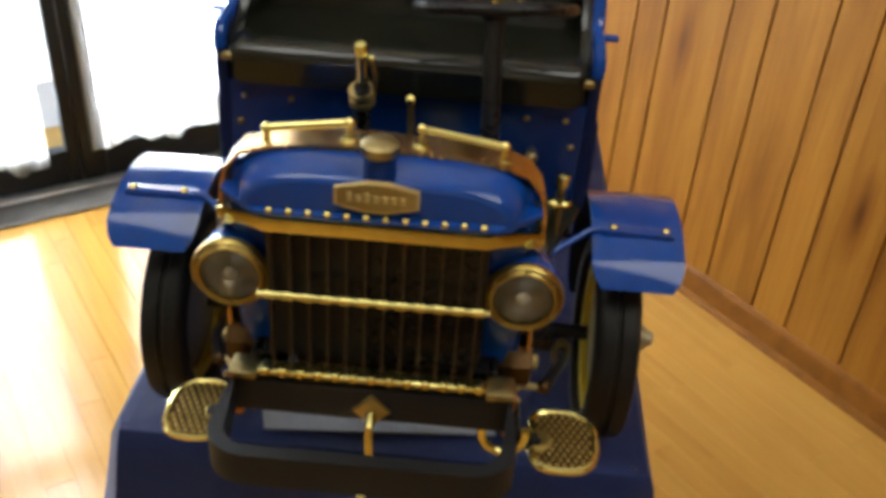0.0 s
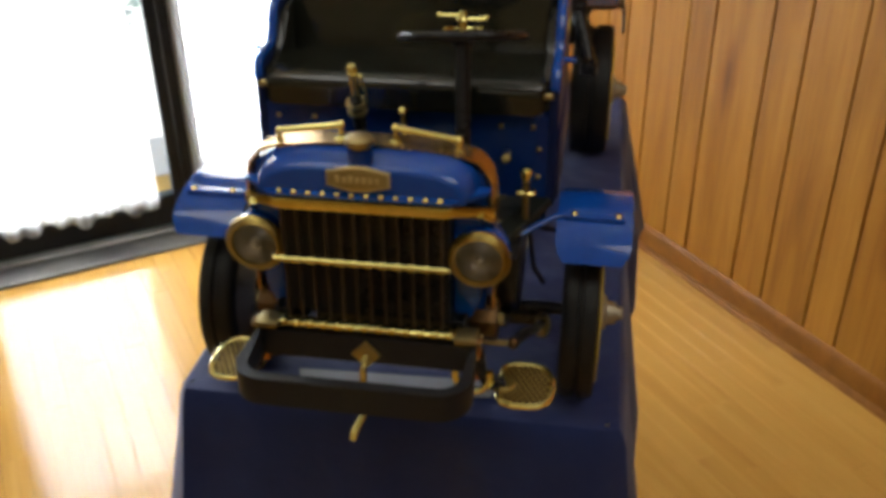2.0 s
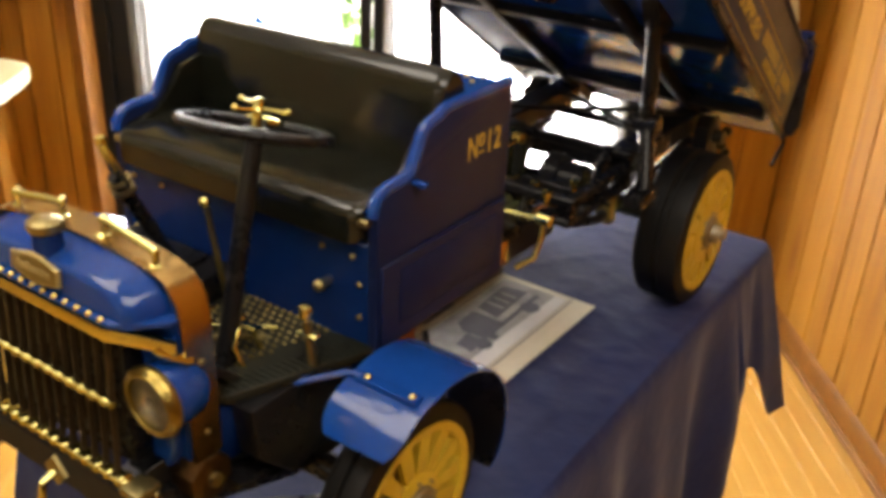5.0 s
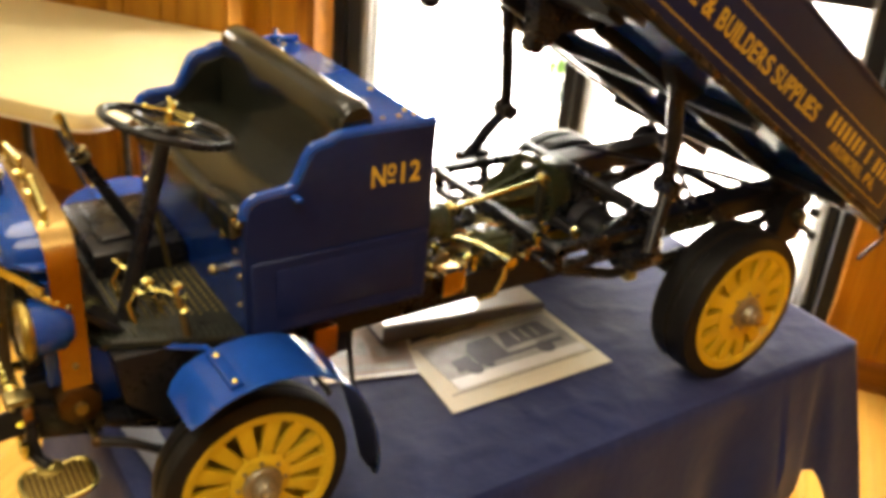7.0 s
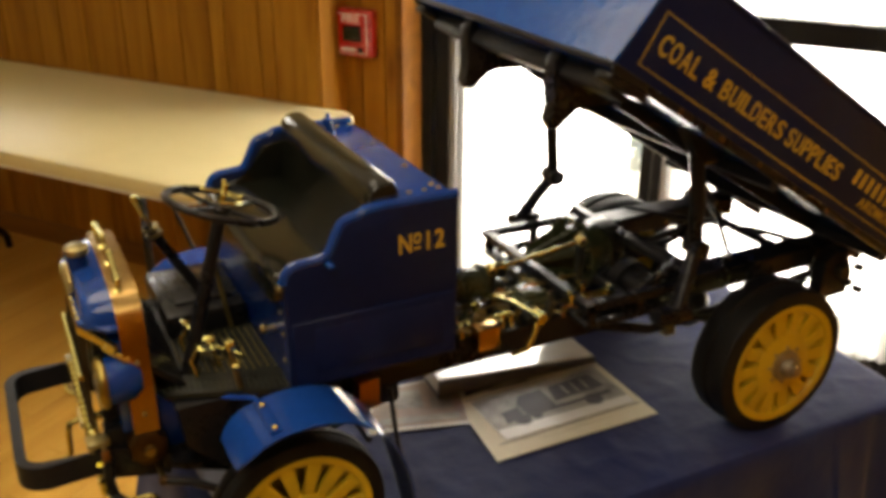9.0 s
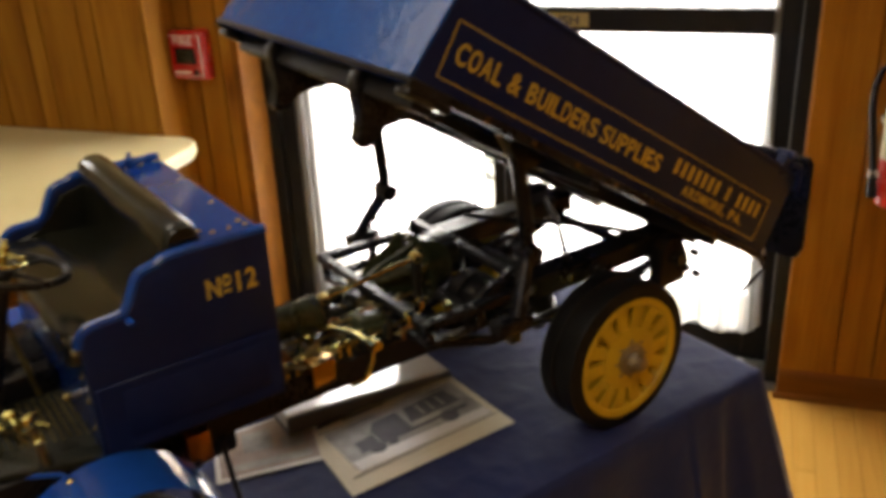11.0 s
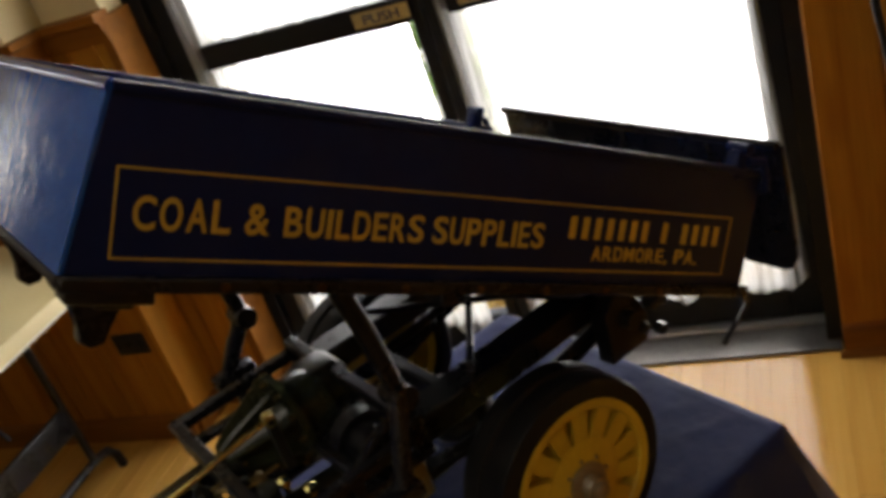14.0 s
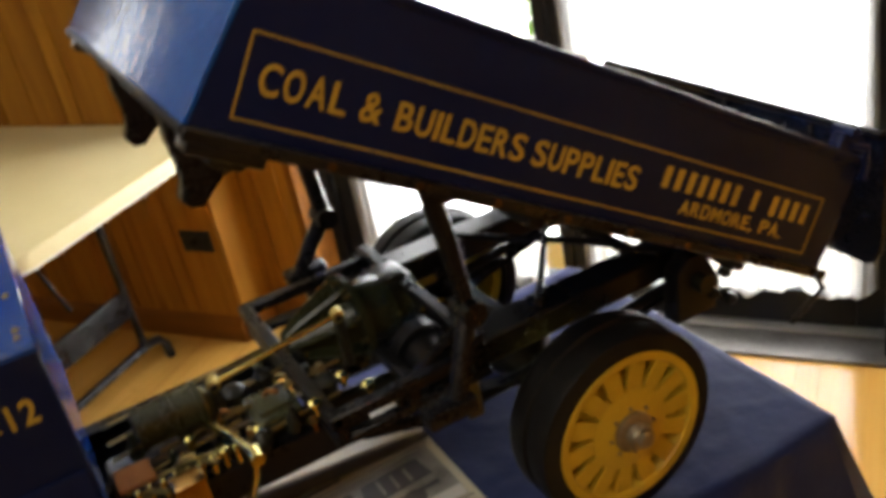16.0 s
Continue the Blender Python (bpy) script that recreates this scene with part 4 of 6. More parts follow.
for s in (-1, 1):
    bm = bmesh.new()
    for k in range(20):
        y = 0.082 + 0.0068 * k
        e = 0.126 + 0.375 * (y - 0.074)
        add_box(bm, min(s * (e - 0.026), s * (e - 0.003)), max(s * (e - 0.026), s * (e - 0.003)), y - 0.0013, y + 0.0013, 0.9915, 0.9938)
    tagged(on(board, "edge_ribs", bm, IRON), kind="stuff")
# black filler sides added for dark gear and shade below the foot board
for s in (-1, 1):
    on(truck, "dark_filler", prism([(0.080, 0.982), (0.216, 0.982), (0.216, 0.898), (0.130, 0.884), (0.088, 0.925)], "x", min(s * 0.122, s * 0.150), max(s * 0.122, s * 0.150), 0.003), BLACK)
# black engine cover before the seat, and the pan under the foot board
on(truck, "engine_cover", add_box(box(-0.160, -0.004, 0.104, 0.2125, 0.990, 1.024, 0.006), -0.14, -0.03, 0.12, 0.20, 1.022, 1.030, 0.004), BLACK, "low black engine cover beside the driver")
on(truck, "engine_pan", prism([(-0.118, 0.984), (-0.124, 0.962), (-0.108, 0.905), (0.108, 0.905), (0.124, 0.962), (0.118, 0.984)], "y", 0.062, 0.215, 0.003), SHADED_BLUE, "dark engine pan under the foot board")
on(truck, "toe_board", prism([(0.062, 1.02), (0.062, 1.03), (0.10, 0.996), (0.10, 0.986)], "x", -0.118, 0.118, 0.001), BLACK)
for x in (0.045, 0.105):
    pedal = on(truck, "pedal", tube([(x, 0.118, 0.985), (x - 0.008, 0.112, 1.012), (x - 0.012, 0.122, 1.024)], 0.0032), BRASS)
    on(pedal, "pedal_pad", add_box(bmesh.new(), -0.016, 0.016, -0.009, 0.009, -0.002, 0.002, 0.002, 1), BRASS, "", True, pose(x - 0.010, 0.128, 1.027, -20, 0, 12))
quad = on(truck, "pedal_bracket", tube([(0.060, 0.150, 0.992), (0.058, 0.146, 1.014), (0.072, 0.140, 1.022), (0.090, 0.142, 1.016), (0.094, 0.148, 0.992)], 0.0032), BRASS, "bent brass pedal bracket")
on(quad, "bracket_boss", add_lathe(bmesh.new(), [(0.0, -0.006), (0.007, -0.006), (0.008, 0.0), (0.006, 0.006), (0.0, 0.007)], pose(0.073, 0.140, 1.020, 90, 0, 0), 14), BRASS)
on(quad, "link_rod", cyl((0.040, 0.116, 1.000), (0.100, 0.150, 1.006), 0.0026, n=10), OLD_BRASS)
on(quad, "link_rod", cyl((0.020, 0.130, 0.998), (0.088, 0.178, 0.998), 0.0026, n=10), BRASS)
stalk = on(truck, "floor_knob", cyl((0.151, 0.158, 0.99), (0.151, 0.15, 1.045), 0.0042), OLD_BRASS)
on(stalk, "knob", add_lathe(bmesh.new(), [(0.004, -0.004), (0.0055, 0.0), (0.0072, 0.006), (0.006, 0.012), (0, 0.014)], pose(0.151, 0.15, 1.046), 16), BRASS)
on(stalk, "knob_clip", add_box(bmesh.new(), 0.139, 0.162, 0.148, 0.160, 1.024, 1.030, 0.002, 1), BRASS)
lever = on(truck, "gear_lever", cyl((0.010, 0.185, 1.0), (0.008, 0.169, 1.108), 0.0030), OLD_BRASS)
on(lever, "lever_ball", add_ball(bmesh.new(), (0.008, 0.168, 1.111), 0.0058, 14), BRASS)
brake = on(truck, "hand_brake", tube([(-0.034, 0.168, 1.02), (-0.030, 0.133, 1.085), (-0.026, 0.098, 1.150)], 0.0072), BLACK)
on(brake, "brake_grip", add_lathe(bmesh.new(), [(0.0040, 0), (0.0048, 0.004), (0.0042, 0.012), (0.0050, 0.026), (0.0058, 0.032), (0.0042, 0.037), (0, 0.038)], Matrix.Translation((-0.026, 0.098, 1.155)) @ Vector((0, -0.30, 1)).to_track_quat("Z", "Y").to_matrix().to_4x4(), 14), BRASS)
on(brake, "brake_collar", add_lathe(bmesh.new(), [(0.006, 0), (0.011, 0.001), (0.011, 0.005), (0.006, 0.006), (0.006, 0.010), (0.011, 0.011), (0.011, 0.015), (0.006, 0.016)], pose(-0.027, 0.107, 1.132, 18), 16), OLD_BRASS)
on(brake, "brake_trigger", tube([(-0.017, 0.104, 1.14), (-0.015, 0.097, 1.16), (-0.018, 0.088, 1.18)], 0.0022), BRASS)

# steering column and wheel
axis = Vector((0.076, 0.172, 1.195)) - Vector((0.086, 0.108, 0.985))
col = on(truck, "steering_column", cyl((0.086, 0.108, 0.985), (0.076, 0.172, 1.195), 0.0095, 0.0078, 20), BLACK)
wheel_m = Matrix.Translation((0.076, 0.172, 1.195)) @ axis.to_track_quat("Z", "Y").to_matrix().to_4x4()
ring = [(0.066 * math.cos(a), 0.066 * math.sin(a), 0.004) for a in (2 * math.pi * k / 48 for k in range(49))]
sw = on(truck, "steering_wheel", add_tube(bmesh.new(), ring, 0.0048, 10), BLACK, "black steering wheel with brass levers", True, wheel_m)
for k in range(4):
    a = math.pi / 2 * k + 0.5
    on(sw, "wheel_spoke", tube([(0.006 * math.cos(a), 0.006 * math.sin(a), 0.0), (0.064 * math.cos(a), 0.064 * math.sin(a), 0.004)], 0.003, 8), BLACK, "", True, wheel_m)
on(sw, "wheel_boss", add_lathe(bmesh.new(), [(0.010, -0.006), (0.014, 0.0), (0.012, 0.005), (0.0, 0.007)], wheel_m, 20), BLACK)
on(sw, "control_post", add_lathe(bmesh.new(), [(0.0045, 0.005), (0.0045, 0.018), (0.006, 0.020), (0.0045, 0.023), (0.0045, 0.030), (0.0, 0.032)], wheel_m, 14), BRASS)
on(sw, "quadrant", tube([(0.022 * math.cos(radians(a)), 0.022 * math.sin(radians(a)), 0.012) for a in range(150, 331, 15)], 0.0022, 8), BRASS, "", True, wheel_m)
for a, h in ((200, 0.022), (-20, 0.026), (80, 0.020)):
    c, q = math.cos(radians(a)), math.sin(radians(a))
    on(sw, "control_lever", tube([(0, 0, h), (0.026 * c, 0.026 * q, h)], 0.0019, 8), BRASS, "", True, wheel_m)
    on(sw, "control_knob", add_ball(bmesh.new(), (0.027 * c, 0.027 * q, h + 0.001), 0.0032, 10), BRASS, "", True, wheel_m)

# cab box: scrolled sides, panels, bench seat
def scroll(top_inset):
    z = top_inset
    pts = [(0.213, 0.985), (0.213, 1.128 - z)]
    pts += arc(0.232, 1.130 - z, 0.019, 178, 95, 6)
    pts += [(0.258, 1.151 - z)] + [(0.262 + 0.030 * k / 6, 1.152 - z + 0.042 * (0.5 - 0.5 * math.cos(math.pi * k / 6))) for k in range(1, 7)]
    pts += [(0.300, 1.196 - z)] + arc(0.322, 1.183 - z, 0.020, 135, 95, 3) + [(0.345, 1.204 - z), (0.437, 1.204 - z), (0.437, 0.985)]
    return pts


for s in (-1, 1):
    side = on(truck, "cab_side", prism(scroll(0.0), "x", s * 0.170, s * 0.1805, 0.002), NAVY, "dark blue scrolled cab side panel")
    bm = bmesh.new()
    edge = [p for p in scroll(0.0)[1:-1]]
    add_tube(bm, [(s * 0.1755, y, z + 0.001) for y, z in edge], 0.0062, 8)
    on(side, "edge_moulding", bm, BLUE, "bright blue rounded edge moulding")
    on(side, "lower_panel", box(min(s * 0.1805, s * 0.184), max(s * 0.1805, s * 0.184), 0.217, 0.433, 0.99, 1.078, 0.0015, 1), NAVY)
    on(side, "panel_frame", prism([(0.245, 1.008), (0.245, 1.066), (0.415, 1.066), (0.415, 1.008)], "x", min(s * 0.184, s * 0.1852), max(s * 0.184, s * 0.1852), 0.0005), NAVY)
    rivets(side, "edge_stud", [(s * 0.150, y, 1.2055) for y in (0.385, 0.405, 0.425)], 0.003, (0, 0, 1), OLD_BRASS)
    on(side, "side_peg", add_box(bmesh.new(), min(s * 0.18, s * 0.196), max(s * 0.18, s * 0.196), 0.262, 0.270, 1.145, 1.150, 0.001, 1), BLUE)
    on(side, "corner_clip", box(min(s * 0.160, s * 0.174), max(s * 0.160, s * 0.174), 0.206, 0.216, 1.118, 1.126, 0.002, 1), OLD_BRASS)
on(truck, "cab_front", box(-0.171, 0.171, 0.214, 0.222, 0.955, 1.098, 0.002, 1), SHADED_BLUE, "blue cab front panel with brass studs, darkened for shade")
for x in (-0.155, -0.11, -0.05, 0.115, 0.152):
    rivets(truck, "panel_stud", [(x, 0.2135, 1.082)], 0.0032, (0, -1, 0), OLD_BRASS)
rivets(truck, "panel_stud", [(s * 0.160, 0.2135, z) for s in (-1, 1) for z in (1.055, 1.02)], 0.0032, (0, -1, 0), OLD_BRASS)
latch = on(truck, "cab_latch", cyl((0.123, 0.214, 1.048), (0.123, 0.200, 1.048), 0.0045), STEEL)
on(latch, "latch_knob", add_ball(bmesh.new(), (0.123, 0.199, 1.048), 0.0062, 12), OLD_BRASS)
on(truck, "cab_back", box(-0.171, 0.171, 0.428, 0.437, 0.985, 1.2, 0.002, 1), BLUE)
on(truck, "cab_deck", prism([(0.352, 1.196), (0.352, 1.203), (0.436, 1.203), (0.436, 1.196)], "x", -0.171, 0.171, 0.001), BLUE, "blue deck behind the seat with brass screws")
rivets(truck, "deck_screw", [(x, y, 1.203) for x in (-0.06, 0.05, 0.13) for y in (0.375, 0.425)], 0.0036, (0, 0, 1), OLD_BRASS)
on(truck, "filler_plug", add_lathe(bmesh.new(), [(0.011, 0), (0.0105, 0.004), (0.006, 0.006), (0.006, 0.014), (0.008, 0.015), (0.008, 0.022), (0.003, 0.024), (0.003, 0.030), (0, 0.031)], pose(-0.131, 0.385, 1.203), 16), BLUE)


def cushion(sections, x):
    """An upholstered roll: sections are (y, z) outlines, its ends drawn in."""
    bm = bmesh.new()
    cy, cz = sum(p[0] for p in sections) / len(sections), sum(p[1] for p in sections) / len(sections)
    cuts = [(-x, 0.80), (-x + 0.004, 0.93), (-x + 0.012, 1.0), (-x / 2, 1.01), (0, 1.012), (x / 2, 1.01), (x - 0.012, 1.0), (x - 0.004, 0.93), (x, 0.80)]
    rows = [[bm.verts.new((u, cy + (y - cy) * k, cz + (z - cz) * k)) for y, z in sections] for u, k in cuts]
    for a, b in zip(rows, rows[1:]):
        for k in range(len(a)):
            bm.faces.new((a[k], a[(k + 1) % len(a)], b[(k + 1) % len(a)], b[k]))
    bm.faces.new(rows[0]), bm.faces.new(list(reversed(rows[-1])))
    return bm


on(truck, "seat_cushion", cushion([(0.202, 1.100)] + arc(0.214, 1.124, 0.013, 190, 95, 5) + [(0.25, 1.139), (0.30, 1.138), (0.345, 1.132), (0.348, 1.10)], 0.166), LEATHER, "black leather bench cushion")
on(truck, "seat_back", cushion([(0.316, 1.130), (0.320, 1.16), (0.322, 1.200)] + arc(0.344, 1.212, 0.022, 165, 0, 8) + [(0.366, 1.195), (0.360, 1.13)], 0.1690), LEATHER, "rolled black leather backrest")
for s in (-1, 1):
    on(truck, "seat_side_pad", prism([(0.218, 1.10), (0.222, 1.136), (0.258, 1.141), (0.276, 1.155), (0.292, 1.186), (0.33, 1.195), (0.34, 1.11)], "x", min(s * 0.160, s * 0.1715), max(s * 0.160, s * 0.1715), 0.004), LEATHER)


def fitted_text(name, body, y0, y1, z0, z1, x, parent, label, base=Matrix(), bold=0.0):
    """Letters on a side face, drawn to a given length and height."""
    turn = Matrix(((0, 0, 1, 0), (1, 0, 0, 0), (0, 1, 0, 0), (0, 0, 0, 1)))
    ob = text_mesh(name, body, 1.0, GOLD, parent, Matrix(), label, bold=bold, spacing=1.14)
    xs, ys = [v.co.x for v in ob.data.vertices], [v.co.y for v in ob.data.vertices]
    sx, sy = (y1 - y0) / (max(xs) - min(xs)), (z1 - z0) / (max(ys) - min(ys))
    ob.data.transform(base @ Matrix.Translation((x, y0, z0)) @ turn @ Matrix.Diagonal((sx, sy, 1, 1)) @ Matrix.Translation((-min(xs), -min(ys), 0)))
    if parent is truck:
        ob.matrix_parent_inverse = BACK
    return ob


fitted_text("cab_number", "N", 0.357, 0.374, 1.140, 1.165, 0.1806, truck, "gold painted cab lettering", bold=0.02)
fitted_text("cab_number", "o", 0.376, 0.387, 1.150, 1.165, 0.1806, truck, "gold painted cab lettering", bold=0.02)
on(truck, "cab_number_bar", box(0.1806, 0.1810, 0.377, 0.386, 1.143, 1.146), GOLD)
fitted_text("cab_number", "12", 0.394, 0.418, 1.140, 1.165, 0.1806, truck, "gold painted cab lettering", bold=0.02)


# ---------------------------------------------------------------- dump body, hoist and gear of the truck
def body_part(name, bm, mat, label="", parent=truck, smooth=True):
    return on(parent, name, bm, mat, label, smooth, BODY)


W, F0, F1, LOW, TOP = 0.2595, -0.034, 0.752, -0.013, 0.123
for s in (-1, 1):
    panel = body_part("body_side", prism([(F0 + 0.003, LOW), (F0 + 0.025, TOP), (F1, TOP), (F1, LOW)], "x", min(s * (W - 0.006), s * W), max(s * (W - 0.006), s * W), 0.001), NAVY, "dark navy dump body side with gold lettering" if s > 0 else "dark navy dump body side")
    body_part("top_rim", cyl((s * (W - 0.002), F0 + 0.026, TOP), (s * (W - 0.002), F1, TOP), 0.0055, n=12), NAVY, "", panel)
    body_part("bottom_rim", box(min(s * (W - 0.004), s * (W + 0.006)), max(s * (W - 0.004), s * (W + 0.006)), F0, F1 + 0.012, LOW - 0.012, LOW, 0.002, 1), BLACK, "", panel)
    for k in range(7):
        body_part("rim_bolt", add_lathe(bmesh.new(), [(0.0045, 0), (0.004, 0.002), (0.0, 0.003)], pose(s * (W + 0.006), 0.09 + 0.085 * k, LOW - 0.006, 0, s * 90, 0), 8), DARK_BRASS, "", panel)
    # tailgate post with its pin
    post = body_part("gate_post", box(min(s * (W - 0.016), s * (W + 0.002)), max(s * (W - 0.016), s * (W + 0.002)), F1 - 0.052, F1 - 0.030, TOP - 0.01, TOP + 0.024, 0.003), NAVY)
    body_part("gate_pin", cyl((s * (W - 0.022), F1 - 0.041, TOP + 0.026), (s * (W + 0.008), F1 - 0.041, TOP + 0.026), 0.007, n=12), NAVY, "", post)
    body_part("gate_hook", tube([(s * (W + 0.002), F1 - 0.035, TOP + 0.012), (s * (W + 0.006), F1 - 0.012, TOP + 0.016), (s * (W + 0.004), F1 + 0.004, TOP - 0.004), (s * (W + 0.003), F1 + 0.008, TOP - 0.02)], 0.005), NAVY, "", post)
    body_part("gate_latch", tube([(s * (W + 0.004), F1 - 0.01, LOW - 0.006), (s * (W + 0.008), F1 + 0.012, LOW - 0.020), (s * (W + 0.008), F1 - 0.004, LOW - 0.045), (s * (W + 0.008), F1 - 0.020, LOW - 0.070)], 0.0035), BLACK, "", panel)
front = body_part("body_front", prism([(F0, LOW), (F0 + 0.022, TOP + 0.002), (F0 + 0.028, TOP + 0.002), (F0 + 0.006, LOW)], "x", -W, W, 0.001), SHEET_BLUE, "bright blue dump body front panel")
body_part("front_rim", cyl((-W, F0 + 0.025, TOP), (W, F0 + 0.025, TOP), 0.0055, n=12), BLUE, "", front)
body_part("front_sill", box(-W - 0.004, W + 0.004, F0 - 0.003, F0 + 0.012, LOW - 0.0075, LOW, 0.002), BRONZE, "", front)
body_part("underside", box(-W + 0.003, W - 0.003, F0 + 0.006, F1 - 0.001, LOW - 0.0085, LOW - 0.0042), UNDER_BLUE, "blue painted underside")
body_part("body_floor", box(-W + 0.002, W - 0.002, F0 + 0.004, F1, LOW - 0.004, LOW + 0.004), BLUE, "glossy blue dump body floor")
body_part("front_bearer", box(-0.238, 0.238, F0 + 0.034, F0 + 0.066, LOW - 0.032, LOW - 0.0080, 0.004), BRONZE)
for x in (-0.118, 0.118):
    body_part("body_sill", box(x - 0.010, x + 0.010, 0.12, F1 + 0.01, LOW - 0.026, LOW - 0.0080, 0.003), BRONZE)
for y in (0.32, 0.62):
    body_part("cross_bearer", box(-W + 0.004, W - 0.004, y - 0.010, y + 0.010, LOW - 0.024, LOW - 0.0080, 0.002, 1), BRONZE)
for s in (-1, 1):
    # claws under the front of the body: a plate drawn down into one finger
    outline = [(-0.012, LOW - 0.006), (0.130, LOW - 0.006), (0.102, -0.040), (0.072, -0.057), (0.052, -0.068), (0.050, -0.086), (0.046, -0.104), (0.034, -0.109), (0.024, -0.104), (0.020, -0.074), (-0.002, -0.055), (-0.014, -0.032)]
    claw = body_part("body_claw", prism(outline, "x", s * 0.118 - 0.012, s * 0.118 + 0.012, 0.004), BLACK)
    body_part("claw_bolt", cyl((s * 0.118 - 0.016, 0.058, -0.040), (s * 0.118 + 0.016, 0.058, -0.040), 0.006, n=6), IRON, "", claw)
    body_part("corner_shoe", box(min(s * 0.232, s * 0.262), max(s * 0.232, s * 0.262), F0 + 0.006, F0 + 0.072, LOW - 0.022, LOW - 0.011, 0.003), BLACK)
    # bracket that takes the hoist arm
    body_part("arm_bracket", prism([(0.190, LOW - 0.004), (0.290, LOW - 0.004), (0.274, -0.038), (0.256, -0.050), (0.236, -0.042), (0.210, -0.028)], "x", s * 0.172 - 0.012, s * 0.172 + 0.012, 0.003), BLACK)
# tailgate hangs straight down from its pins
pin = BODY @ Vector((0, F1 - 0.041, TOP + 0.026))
# the gate's shade is put into its colour: black instead of the body's paint
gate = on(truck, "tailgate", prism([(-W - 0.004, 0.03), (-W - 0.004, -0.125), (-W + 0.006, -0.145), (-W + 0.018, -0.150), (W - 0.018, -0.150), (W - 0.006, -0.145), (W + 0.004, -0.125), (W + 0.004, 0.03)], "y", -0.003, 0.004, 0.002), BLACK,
          "tailgate hanging open, its colour blackened for shade", True, Matrix.Translation((0, pin.y + 0.060, pin.z - 0.056)))
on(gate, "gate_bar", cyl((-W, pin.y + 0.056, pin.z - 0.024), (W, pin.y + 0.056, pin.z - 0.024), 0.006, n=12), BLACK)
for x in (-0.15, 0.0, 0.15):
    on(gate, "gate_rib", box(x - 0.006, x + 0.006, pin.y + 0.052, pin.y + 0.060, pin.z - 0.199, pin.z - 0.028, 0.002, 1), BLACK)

# lettering and its gold line
side_x = W + 0.0008
def lettered(word, y0, y1, z0, z1, gap):
    """One painted letter after another, each drawn to its own share of the length."""
    share = [0.30 if c in "I,." else 1.12 if c == "M" else 0.88 if c in "LE" else 1.0 for c in word]
    unit = (y1 - y0 - gap * (len(word) - 1)) / sum(share)
    y = y0
    for c, w in zip(word, share):
        low, high = (z0 - 0.002, z0 + 0.0035) if c == "," else (z0, z0 + 0.003) if c == "." else (z0, z1)
        fitted_text("body_letter", c, y, y + unit * w, low, high, side_x, truck, "gold painted letter", BODY, 0.014)
        y += unit * w + gap


for txt, y0, y1, z0, z1, gap in (("COAL", 0.0145, 0.0902, 0.0220, 0.0478, 0.0036), ("&", 0.1029, 0.1235, 0.0220, 0.0470, 0.0), ("BUILDERS", 0.1368, 0.2742, 0.0220, 0.0466, 0.0034),
                                 ("SUPPLIES", 0.2850, 0.4198, 0.0220, 0.0468, 0.0034), ("ARDMORE,", 0.4905, 0.6085, 0.0112, 0.0268, 0.0030), ("PA.", 0.6215, 0.6600, 0.0112, 0.0272, 0.0030)):
    lettered(txt, y0, y1, z0, z1, gap)
# the line above the place name is a trade name: bars of its letters' size
for y0, y1, n in ((0.449, 0.5748, 7), (0.590, 0.606, 1), (0.6225, 0.6960, 4)):
    for k in range(n):
        a, w = y0 + (y1 - y0) * k / n, (y1 - y0) / n
        body_part("body_lettering_bar", box(side_x - 0.0006, side_x, a + w * 0.26, a + w * 0.74, 0.0336, 0.0562), GOLD)
for y0, y1, z0, z1 in ((0.0, 0.711, 0.0668, 0.0683), (0.0, 0.711, -0.0003, 0.0012), (0.0, 0.0015, 0.0012, 0.0668), (0.7095, 0.711, 0.0012, 0.0668)):
    body_part("gold_line", box(side_x - 0.0006, side_x, y0, y1, z0, z1), GOLD)

# folding hoist arms, posts and pivots
for s in (-1, 1):
    k = 0.02 if s > 0 else 0.0
    low = on(truck, "hoist_arm", tube([(s * 0.205, 0.765 + k, 0.972), (s * 0.19, 0.79 + k, 1.02), (s * 0.175, 0.812 + k, 1.057)], 0.0115), BLACK, "black folding hoist arm")
    on(low, "upper_link", tube([(s * 0.175, 0.812 + k, 1.057), (s * 0.175, 0.806 + k, 1.13), (s * 0.172, 0.79 + k, 1.235)], 0.0112), BLACK)
    on(low, "elbow_joint", cyl((s * 0.158, 0.812 + k, 1.057), (s * 0.194, 0.812 + k, 1.057), 0.0145), BLACK)
    on(low, "arm_foot", box(s * 0.205 - 0.014, s * 0.205 + 0.014, 0.745, 0.805, 0.962, 0.982, 0.004), BLACK)
    on(truck, "body_pivot", prism([(1.11, 0.905), (1.115, 0.975), (1.135, 0.992), (1.16, 0.988), (1.182, 0.94), (1.172, 0.905)], "x", s * 0.165 - 0.014, s * 0.165 + 0.014, 0.003), BLACK)
    on(truck, "pivot_pin", cyl((s * 0.145, 1.145, 0.955), (s * 0.195, 1.145, 0.955), 0.012), IRON)
    for dy, dz in ((0.0, 0.0), (0.02, 0.022), (0.028, -0.02)):
        on(truck, "pivot_nut", add_lathe(bmesh.new(), [(0.008, -0.006), (0.008, 0.006), (0.004, 0.009), (0.0, 0.010)], pose(s * 0.188, 1.16 + dy, 0.935 + dz, 0, s * 90, 0), 6), IRON, "", False)
on(truck, "frame_strut", tube([(0.118, 0.848, 1.0), (0.132, 0.79, 0.985), (0.140, 0.742, 0.958)], 0.008), BLACK)
